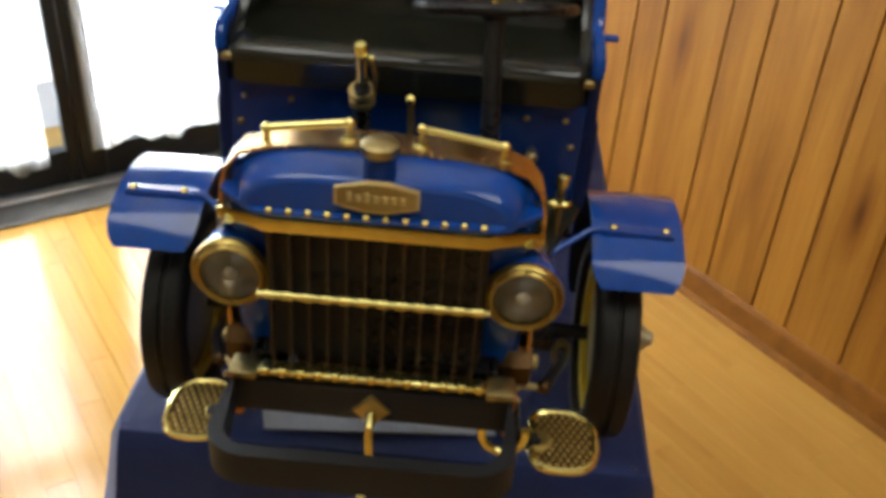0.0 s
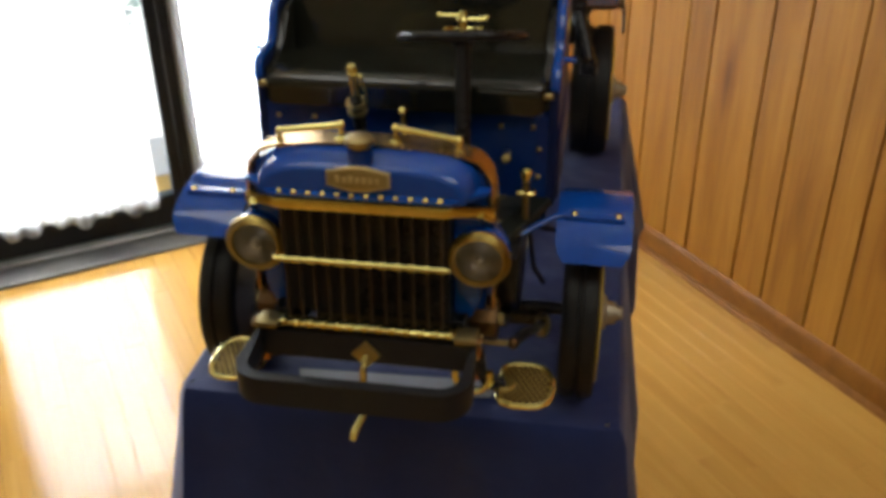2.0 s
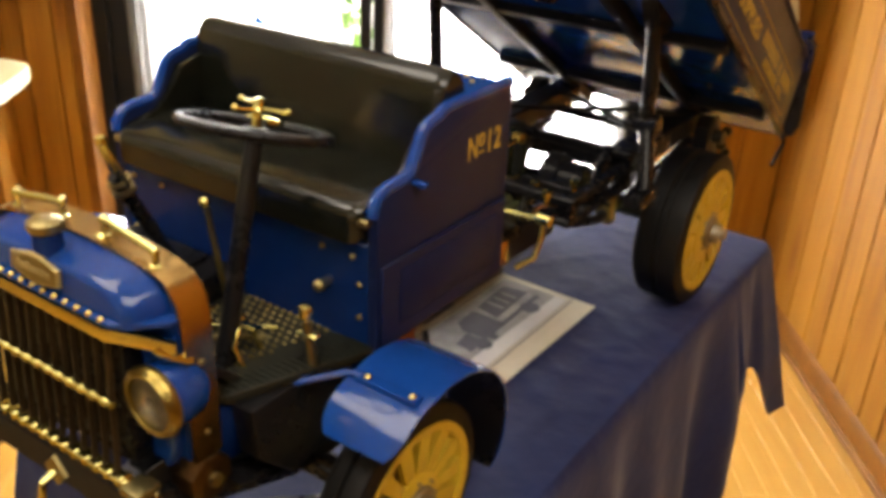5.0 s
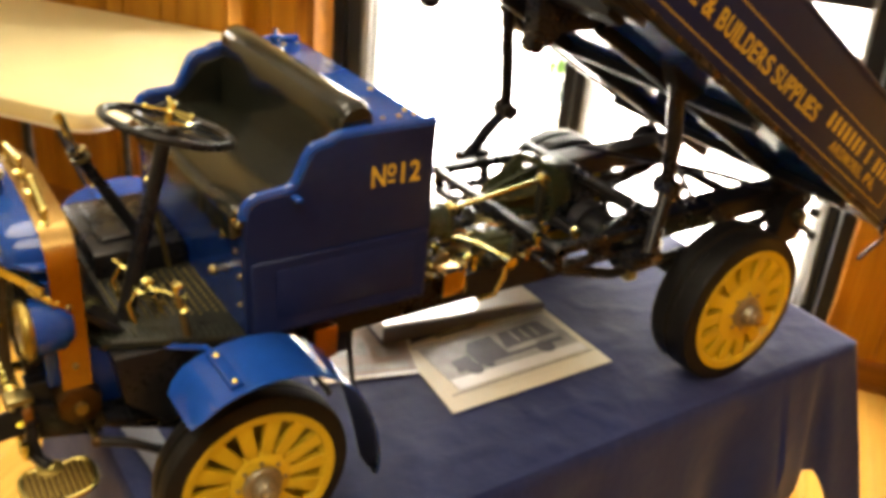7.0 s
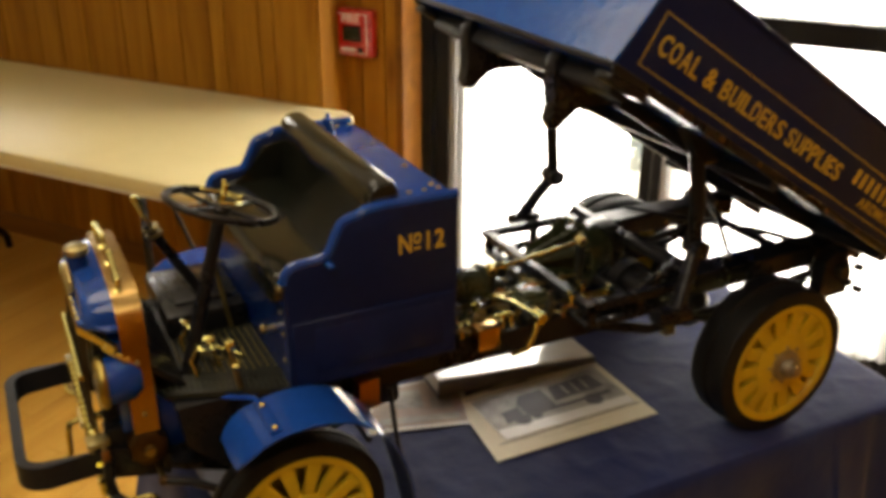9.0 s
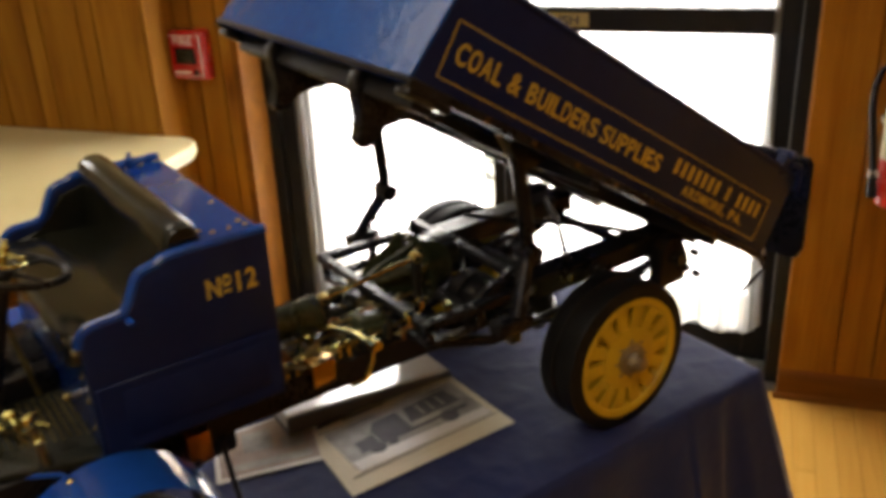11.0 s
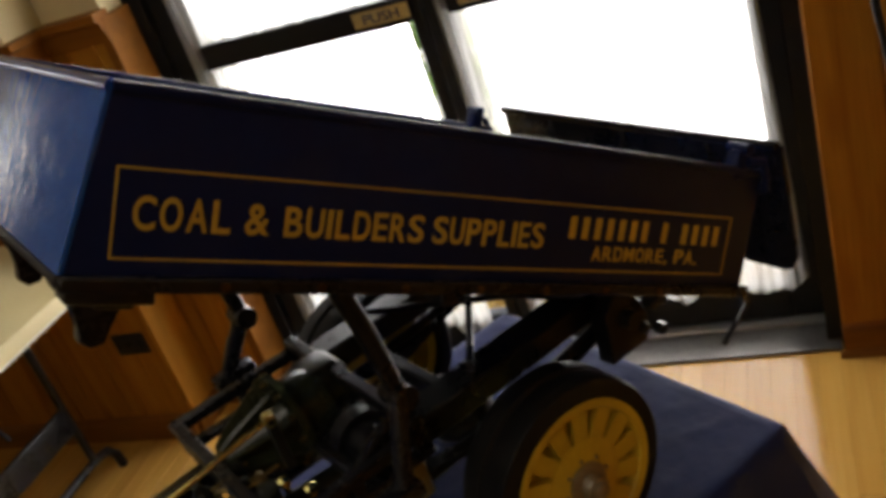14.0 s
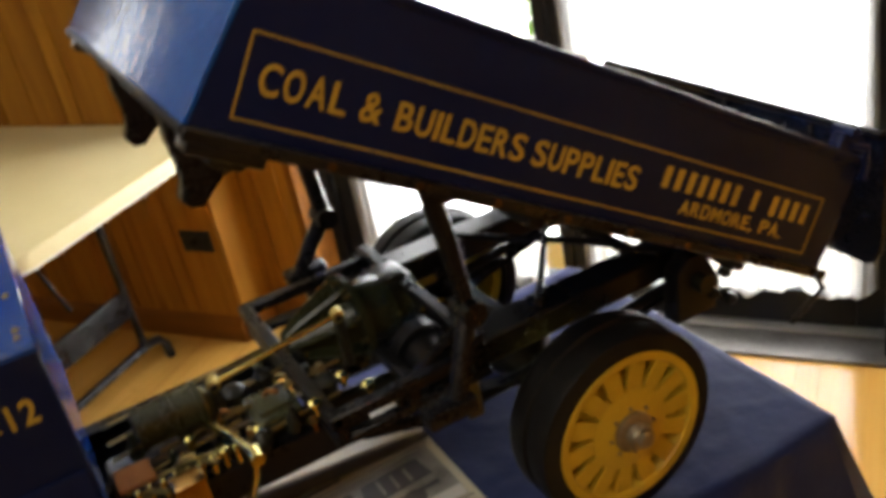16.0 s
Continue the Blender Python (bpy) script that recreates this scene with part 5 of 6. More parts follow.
on(truck, "tie_bar", tube([(-0.14, 0.95, 0.985), (0.05, 1.08, 0.99), (0.14, 1.12, 0.99)], 0.005), BLACK)
on(truck, "tie_bar", tube([(0.14, 0.94, 1.0), (-0.02, 1.06, 0.99), (-0.14, 1.13, 0.98)], 0.005), BLACK)

# gearbox and shafts between cab and hoist
casing = on(truck, "gearbox", add_lathe(bmesh.new(), [(0.0, -0.072), (0.012, -0.071), (0.016, -0.06), (0.022, -0.035), (0.034, -0.004), (0.040, 0.01), (0.046, 0.024), (0.046, 0.055), (0.040, 0.070), (0.0, 0.072)], pose(-0.045, 0.755, 0.968, -90, 0, 0), 32), GREEN_IRON, "oily grey-green gearbox casting")
for k in range(8):
    a = radians(45 * k + 20)
    bm = add_prism(bmesh.new(), [(0.010, -0.074), (0.020, -0.072), (0.034, -0.050), (0.056, 0.002), (0.060, 0.006), (0.060, 0.012), (0.036, 0.012), (0.014, -0.055)], "y", -0.0026, 0.0026)
    on(casing, "casting_rib", bm, GREEN_IRON, "", True, pose(-0.045, 0.755, 0.968, -90, 0, 0) @ Matrix.Rotation(a, 4, "Z"))
on(casing, "gearbox_flange", add_lathe(bmesh.new(), [(0.052, 0.012), (0.063, 0.014), (0.063, 0.024), (0.052, 0.026)], pose(-0.045, 0.755, 0.968, -90, 0, 0), 32), GREEN_IRON)
for k in range(12):
    a = radians(30 * k)
    on(casing, "flange_bolt", cyl((0.058 * math.cos(a), 0.058 * math.sin(a), 0.006), (0.058 * math.cos(a), 0.058 * math.sin(a), 0.015), 0.003, n=6), OLD_BRASS, "", False, pose(-0.045, 0.755, 0.968, -90, 0, 0))
on(truck, "gear_cover", add_box(box(-0.090, -0.020, 0.80, 0.866, 0.945, 1.004, 0.012, 3), -0.08, -0.03, 0.812, 0.855, 1.0, 1.010, 0.005), IRON)
on(truck, "hoist_drum", cyl((0.03, 0.82, 0.945), (0.10, 0.82, 0.945), 0.030, n=28), BLACK)
on(truck, "drum_guard", prism(arc(0.82, 0.945, 0.038, 10, 170, 12) + list(reversed(arc(0.82, 0.945, 0.034, 10, 170, 12))), "x", 0.035, 0.06), BLACK)
rod = on(truck, "control_rod", cyl((0.022, 0.578, 1.006), (0.026, 0.736, 1.026), 0.0036), BRASS)
for p in ((0.022, 0.578, 1.006), (0.026, 0.736, 1.026)):
    on(rod, "rod_end", add_lathe(bmesh.new(), [(0.004, -0.009), (0.008, -0.007), (0.008, -0.003), (0.005, 0), (0.008, 0.003), (0.008, 0.007), (0.004, 0.009)], pose(p[0], p[1], p[2], 10, 90, 0), 14), AGED_GOLD)
    on(rod, "rod_bracket", box(p[0] - 0.006, p[0] + 0.006, p[1] - 0.006, p[1] + 0.006, 0.955, p[2], 0.002, 1), IRON)
pump = on(truck, "pump_cylinder", cyl((0.028, 0.484, 0.994), (0.028, 0.560, 0.994), 0.024, n=24), GREEN_IRON, "grey-green pump cylinder")
for y in (0.488, 0.524, 0.556):
    on(pump, "pump_band", add_lathe(bmesh.new(), [(0.023, -0.004), (0.027, -0.003), (0.027, 0.003), (0.023, 0.004)], pose(0.028, y, 0.994, 90, 0, 0), 24), GREEN_IRON)
on(truck, "bevel_gear", add_lathe(bmesh.new(), [(0.008, 0), (0.022, 0.002), (0.022, 0.008), (0.012, 0.016), (0.008, 0.016)], pose(0.022, 0.555, 0.985, -90, 0, 0), 20), OLD_BRASS)
on(truck, "magneto", add_box(box(0.02, 0.085, 0.60, 0.655, 0.948, 0.972, 0.005), 0.03, 0.075, 0.607, 0.648, 0.970, 0.978, 0.004), GREEN_IRON, "grey-green metal box with rounded lid")
on(truck, "copper_box", box(0.112, 0.142, 0.492, 0.528, 0.945, 0.982, 0.004), STRAP, "copper-coloured block on the chassis")
hand = on(truck, "side_lever", tube([(0.045, 0.55, 0.982), (0.105, 0.568, 0.992), (0.158, 0.578, 0.992), (0.160, 0.572, 0.97), (0.158, 0.562, 0.945), (0.140, 0.548, 0.93)], 0.0042), BRASS, "bent brass side lever")
on(hand, "lever_boss", cyl((0.150, 0.578, 0.992), (0.168, 0.578, 0.992), 0.008), BRASS)
for x, y, z, l in ((0.065, 0.47, 0.962, 0.12), (0.085, 0.46, 0.95, 0.16), (-0.07, 0.46, 0.955, 0.2), (0.048, 0.50, 0.97, 0.22)):
    on(truck, "linkage_rod", cyl((x, y, z), (x - 0.01, y + l, z + 0.006), 0.0021, n=10), OLD_BRASS)
for x, y, z in ((0.06, 0.53, 0.972), (0.085, 0.60, 0.962), (0.118, 0.66, 0.985), (0.128, 0.72, 0.985), (-0.03, 0.64, 0.97), (0.072, 0.71, 0.972)):
    on(truck, "grease_cup", add_lathe(bmesh.new(), [(0.004, -0.01), (0.004, 0), (0.0075, 0.001), (0.0075, 0.008), (0.004, 0.010), (0, 0.011)], pose(x, y, z), 12), BRASS)
for x, y in ((-0.005, 0.60), (0.055, 0.69), (-0.02, 0.68)):
    on(truck, "bearing_cap", add_lathe(bmesh.new(), [(0.016, -0.012), (0.016, 0.008), (0.010, 0.013), (0, 0.014)], pose(x, y, 0.962), 18), IRON)
# black plate added so that the gap under the pump reads dark
on(truck, "gap_filler", add_box(box(-0.098, 0.098, 0.42, 0.665, 0.910, 0.916, 0.001, 1), -0.03, 0.06, 0.44, 0.66, 0.915, 0.940, 0.006), BLACK)
# added black plate: stands for the deep shade on the cloth below
on(truck, "shade_plate", prism([(0.70, 0.90), (0.72, 0.893), (0.91, 0.893), (0.93, 0.90), (0.93, 0.903), (0.70, 0.903)], "x", -0.098, -0.035, 0.001), BLACK)
on(truck, "drive_shaft", cyl((0, 0.30, 0.925), (0, 0.93, 0.88), 0.011), IRON)
on(truck, "engine_block", box(-0.082, 0.082, 0.06, 0.40, 0.86, 0.93, 0.008), IRON)
on(truck, "mud_strap", tube([(0.135, 0.36, 0.925), (0.142, 0.365, 0.86), (0.15, 0.37, 0.80), (0.165, 0.372, 0.775)], 0.0035), BLACK)


# pipework and small fittings crowded on the chassis between cab and gearbox
def fittings():
    rnd = random.Random(17)
    for k in range(16):
        x, y = rnd.uniform(-0.02, 0.105), rnd.uniform(0.455, 0.665)
        z = 0.940 + rnd.uniform(0.0, 0.028)
        l, h = rnd.uniform(0.012, 0.034), rnd.uniform(0.008, 0.020)
        along = rnd.choice(((l, 0), (0, l), (l * 0.6, l * 0.7)))
        bent = on(truck, "pipe_elbow", tube([(x, y, z - 0.012), (x, y, z + h * 0.7), (x + along[0] * 0.3, y + along[1] * 0.3, z + h), (x + along[0], y + along[1], z + h)], rnd.uniform(0.0022, 0.0036), 8), rnd.choice((BRASS, OLD_BRASS, COPPER, OLD_BRASS)))
        on(bent, "union_nut", add_lathe(bmesh.new(), [(0.003, -0.003), (0.0058, -0.003), (0.0058, 0.003), (0.003, 0.003)], pose(x, y, z + h * 0.3), 6), rnd.choice((BRASS, OLD_BRASS)), "", False)
    for k in range(12):
        x, y = rnd.uniform(-0.03, 0.10), rnd.uniform(0.46, 0.70)
        r = rnd.uniform(0.007, 0.013)
        body = on(truck, "valve_body", add_lathe(bmesh.new(), [(r, -0.014), (r, 0.004), (r * 0.7, 0.008), (r * 0.45, 0.012), (r * 0.45, 0.018), (0, 0.019)], pose(x, y, 0.952 + rnd.uniform(0, 0.014), rnd.uniform(-12, 12), rnd.choice((0, 0, 90)), 0), 14), rnd.choice((GREEN_IRON, IRON, OLD_BRASS)))
    for k in range(9):
        y = 0.462 + 0.0135 * k
        on(truck, "oiler", add_lathe(bmesh.new(), [(0.0042, -0.012), (0.0042, 0.004), (0.0052, 0.005), (0.0052, 0.009), (0.002, 0.011), (0, 0.0112)], pose(0.098 - 0.002 * (k % 2), y, 0.962), 10), BRASS)
    for k in range(5):
        x = -0.06 + 0.034 * k
        on(truck, "control_link", tube([(x, 0.452, 0.958), (x + 0.006, 0.52, 0.964 + 0.003 * (k % 3)), (x + 0.012, 0.60, 0.960), (x + 0.008, 0.70, 0.966)], 0.0024, 8), rnd.choice((STEEL, IRON, OLD_BRASS)))
    on(truck, "copper_plate", box(0.055, 0.095, 0.446, 0.486, 0.972, 0.976, 0.001, 1), COPPER, "bright copper plate behind the cab")


fittings()


# ---------------------------------------------------------------- display table and cloth
def tablecloth():
    """Cloth over a table: flat top, rounded edge, hanging sides with soft folds and pulled-out corners."""
    bm = bmesh.new()
    x0, x1, y0, y1 = -0.288, 0.279, 0.102, 1.268
    rnd = random.Random(11)
    loop = []
    def run(a, b, n):
        return [(a[0] + (b[0] - a[0]) * k / n, a[1] + (b[1] - a[1]) * k / n) for k in range(n)]
    r = 0.006
    corners = [(x0, y0), (x1, y0), (x1, y1), (x0, y1)]
    loop += run((x0 + r, y0), (x1 - r, y0), 44) + run((x1, y0 + r), (x1, y1 - r), 150) + run((x1 - r, y1), (x0 + r, y1), 44) + run((x0, y1 - r), (x0, y0 + r), 90)
    n = len(loop)
    cx, cy = (x0 + x1) / 2, (y0 + y1) / 2
    ph = [rnd.uniform(0, 6.28) for _ in range(8)]
    rings = []
    drops = [0.0, 0.0, 0.003, 0.010, 0.03, 0.08, 0.14, 0.20, 0.26, 0.32, 0.365]
    length = 0.0
    arcs = [0.0]
    for k in range(1, n):
        arcs.append(arcs[-1] + math.hypot(loop[k][0] - loop[k - 1][0], loop[k][1] - loop[k - 1][1]))
    for j, d in enumerate(drops):
        ring = []
        for k, (x, y) in enumerate(loop):
            nx = (1 if x > x1 - 0.001 else -1 if x < x0 + 0.001 else 0)
            ny = (1 if y > y1 - 0.001 else -1 if y < y0 + 0.001 else 0)
            near = min(math.hypot(x - cx0, y - cy0) for cx0, cy0 in corners)
            flare = math.exp(-(near / (0.075 if y > cy else 0.10)) ** 2)
            s = arcs[k]
            wave = math.sin(24 * s + ph[0]) + 0.6 * math.sin(41 * s + ph[1]) + 0.4 * math.sin(9 * s + ph[2])
            out = 0.0
            if j == 0:
                inset = 0.012
                ring.append(bm.verts.new((x - nx * inset, y - ny * inset, T + 0.0005)))
                continue
            fall = min(1.0, d / 0.2)
            out = (0.0 if j == 1 else 0.004 + 0.004 * (j > 2)) + fall * (0.014 + 0.015 * wave) + (0.04 if y > cy else 0.15 if x < cx else 0.06) * flare * (d / 0.365) ** 1.2 + 0.02 * (d / 0.365)
            qx, qy = x + nx * out, y + ny * out
            if flare > 0.2:
                qx += (1 if x > cx else -1) * (0.07 if x < cx and y < cy else 0.012 if y > cy else 0.035) * flare * (d / 0.365)
                qy += (0.070 if y > cy else -0.035) * flare * (d / 0.365)
            reach = 0.205 if y > 1.19 else 0.205 + (1.19 - y) * 0.9 if y > 1.075 else min(0.60, 0.41 + (1.075 - y) * 0.5)
            if y > cy:
                # the rear corners hang as a lobe, with a gathered notch beside it
                lobe = max(0.0, min(1.0, (0.100 - near) / 0.055))
                reach += 0.165 * lobe * lobe * (3 - 2 * lobe)
                qx -= nx * 0.022 * fall * math.exp(-((near - 0.095) / 0.022) ** 2)
                qy -= ny * 0.022 * fall * math.exp(-((near - 0.095) / 0.022) ** 2)
            hem = d / 0.365 * reach * (1 + 0.02 * math.sin(5 * s + ph[3]) + (0.0 if y > cy else 0.6 * flare ** 3))
            ring.append(bm.verts.new((qx, qy, T - (0.0 if j == 1 else hem))))
        rings.append(ring)
    for a, b in zip(rings, rings[1:]):
        for k in range(n):
            bm.faces.new((a[k], a[(k + 1) % n], b[(k + 1) % n], b[k]))
    # top: a grid with faint creases
    gx, gy = 56, 110
    grid = [[bm.verts.new((x0 + 0.012 + (x1 - x0 - 0.024) * i / gx, y0 + 0.012 + (y1 - y0 - 0.024) * j / gy,
             T + 0.0002 + (0.0022 * max(0.0, 1.0 - 5.0 * abs(noise.noise((i * 0.16, j * 0.13, 2.2)))) if 0 < i < gx and 0 < j < gy else 0))) for i in range(gx + 1)] for j in range(gy + 1)]
    for j in range(gy):
        for i in range(gx):
            bm.faces.new((grid[j][i], grid[j][i + 1], grid[j + 1][i + 1], grid[j + 1][i]))
    return bm


cloth = part("tablecloth", tablecloth(), CLOTH, None, "", True)
tagged(cloth, "dark navy cloth draped over the display table", "tablecloth")
table = thing("display_table", "folding table hidden under a navy cloth", "table", pose(0, 0.67, 0))
bm = box(-0.262, 0.266, -0.558, 0.563, T - 0.035, T - 0.003, 0.008)
part("tabletop", bm, TABLETOP, table)
for x in (-0.2, 0.2):
    for y in (-0.45, 0.45):
        part("leg", cyl((x, y, 0.0), (x, y, T - 0.035), 0.014), LEG_BROWN, table)

PHOTO_GREY = simple("halftone_print", (0.10, 0.10, 0.095), (0.50, 0.49, 0.45), (0.4, 0.6), 0, 60, 0.0)

STRIP_GREY = simple("grey_card", (0.19, 0.195, 0.22), (0.26, 0.265, 0.30), (0.45, 0.6), 0, 20, 0.05)
BROWN_PRINT = simple("brown_print", (0.20, 0.150, 0.125), (0.42, 0.34, 0.29), (0.3, 0.5), 0, 60, 0.0)

# papers and album on the cloth
def sheet(name, corners, h, mat, label):
    """A stiff sheet lying on the cloth, by its corners."""
    bm = bmesh.new()
    lo = [bm.verts.new((x, y, T + 0.0025)) for x, y in corners]
    hi = [bm.verts.new((x, y, T + 0.0025 + h)) for x, y in corners]
    n = len(corners)
    bm.faces.new(list(reversed(lo))), bm.faces.new(hi)
    for k in range(n):
        bm.faces.new((lo[k], lo[(k + 1) % n], hi[(k + 1) % n], hi[k]))
    return tagged(part(name, bm, mat, None, "", False), label, "paper", "papers on the cloth")


picture = sheet("picture_sheet", [(0.129, 0.537), (0.133, 0.836), (-0.070, 0.838), (-0.048, 0.553)], 0.0012, PAPER, "cream sheet with a printed picture of a lorry")
ptop = T + 0.0041
for name, x0, x1, y0, y1, mat in (("picture_line", 0.094, 0.096, 0.56, 0.83, INK), ("picture_line", -0.036, -0.034, 0.57, 0.83, INK), ("picture_field", -0.030, 0.090, 0.575, 0.825, PHOTO_GREY), ("caption_bar", -0.05, -0.045, 0.62, 0.70, INK), ("caption_bar", 0.103, 0.108, 0.62, 0.76, PAPER)):
    part(name, box(x0, x1, y0, y1, ptop, ptop + 0.0004), mat, picture)
# the printed lorry: body, cab, bonnet, wheels and ground, as flat ink shapes
for outline in ([(0.030, 0.705), (-0.012, 0.715), (-0.016, 0.800), (0.026, 0.806)], [(0.044, 0.640), (0.010, 0.640), (-0.010, 0.655), (-0.012, 0.700), (0.044, 0.700)], [(0.044, 0.602), (0.022, 0.604), (0.018, 0.638), (0.044, 0.638)], [(0.052, 0.60), (0.044, 0.60), (0.040, 0.806), (0.048, 0.806)]):
    part("picture_shape", prism(outline, "z", ptop + 0.0005, ptop + 0.0008), INK, picture)
for y, r in ((0.628, 0.014), (0.655, 0.009), (0.765, 0.016)):
    part("picture_wheel", prism(arc(0.054, y, r, 0, 342, 19), "z", ptop + 0.0009, ptop + 0.0012), INK, picture)
for y in (0.735, 0.755, 0.775):
    part("picture_rib", box(-0.008, 0.022, y, y + 0.004, ptop + 0.0009, ptop + 0.0011), PHOTO_GREY, picture)
part("picture_ground", prism([(0.062, 0.576), (0.068, 0.824), (0.089, 0.824), (0.089, 0.576)], "z", ptop + 0.0005, ptop + 0.0007), WHITE_PAPER, picture)
photo = sheet("photograph", [(-0.022, 0.392), (0.024, 0.552), (-0.120, 0.60), (-0.136, 0.432)], 0.0010, WHITE_PAPER, "colour photograph half under an album")
part("photo_field", prism([(-0.028, 0.402), (0.014, 0.548), (-0.116, 0.590), (-0.130, 0.436)], "z", T + 0.0036, T + 0.0038), BROWN_PRINT, photo)
for outline in ([(-0.050, 0.420), (-0.034, 0.416), (0.002, 0.540), (-0.014, 0.546)], [(-0.112, 0.470), (-0.066, 0.456), (-0.052, 0.500), (-0.104, 0.516)], [(-0.070, 0.520), (-0.040, 0.510), (-0.030, 0.545), (-0.062, 0.556)]):
    part("photo_shape", prism(outline, "z", T + 0.0039, T + 0.0041), PHOTO_GREY, photo)
sheet("paper_strip", [(-0.130, 0.118), (0.118, 0.140), (0.115, 0.172), (-0.143, 0.160)], 0.002, STRIP_GREY, "grey paper strip lying on the cloth under the bumper")
album = thing("album", "open white-paged album with a dark grey cover, lying on the cloth", "book", pose(-0.108, 0.69, T + 0.004, 0, 0, -4))
part("cover", box(-0.052, 0.056, -0.155, 0.15, 0.0, 0.004, 0.001, 1), INK, album)
bm = box(-0.050, 0.052, -0.152, 0.147, 0.0045, 0.010, 0.001, 1)
for v in bm.verts:
    if v.co.z > 0.0075:
        v.co.z += 0.05 * (v.co.x + 0.050) + 0.07 * (0.147 - v.co.y)
part("page_block", bm, SLEEVE, album)
bm = box(0.0525, 0.058, -0.154, 0.149, 0.0045, 0.013, 0.001, 1)
for v in bm.verts:
    if v.co.z > 0.009:
        v.co.z += 0.07 * (0.149 - v.co.y)
part("spine", bm, INK, album)

# ---------------------------------------------------------------- second table by the wall
def folding_table():
    m = ROOM @ pose(-1.605, 1.392, 0)
    ob = thing("folding_table", "cream laminate folding table with black tube legs", "table", m)
    x0, x1, y0, y1, r = -0.915, 0.915, -0.405, 0.405, 0.07
    outline = arc(x1 - r, y1 - r, r, 0, 90, 6) + arc(x0 + r, y1 - r, r, 90, 180, 6) + arc(x0 + r, y0 + r, r, 180, 270, 6) + arc(x1 - r, y0 + r, r, 270, 360, 6)
    part("tabletop", prism(outline, "z", 0.732, 0.772, 0.008), TABLETOP, ob)
    part("edge_band", prism([(x * 0.985, y * 0.985) for x, y in outline], "z", 0.720, 0.734, 0.002), CEILING, ob)
    for x in (0.515, -0.78):
        # two uprights on a raised runner whose ends bend down to the floor
        part("runner", tube([(x, -0.29, 0.0), (x, -0.285, 0.05), (x, -0.26, 0.085), (x, -0.21, 0.095), (x, 0.21, 0.095), (x, 0.26, 0.085), (x, 0.285, 0.05), (x, 0.29, 0.0)], 0.015), BLACK, ob)
        for y in (-0.2, 0.2):
            part("leg", cyl((x, y, 0.09), (x, y, 0.73), 0.013), BLACK, ob)
        part("crossbar", box(x - 0.009, x + 0.009, -0.2, 0.2, 0.22, 0.31, 0.004), BLACK, ob)
        part("brace", tube([(x, 0.0, 0.36), (x - 0.18, 0.0, 0.715)], 0.007), BLACK, ob)
    return ob


folding_table()


# ---------------------------------------------------------------- things on the walls
LABEL_PAPER = simple("yellowed_label", (0.46, 0.42, 0.28), (0.62, 0.57, 0.40), (0.4, 0.6), 0, 30, 0.05)
LABEL_INK = simple("faded_label_print", (0.10, 0.09, 0.07), (0.22, 0.18, 0.14), (0.5, 0.7), 0, 60, 0.0)


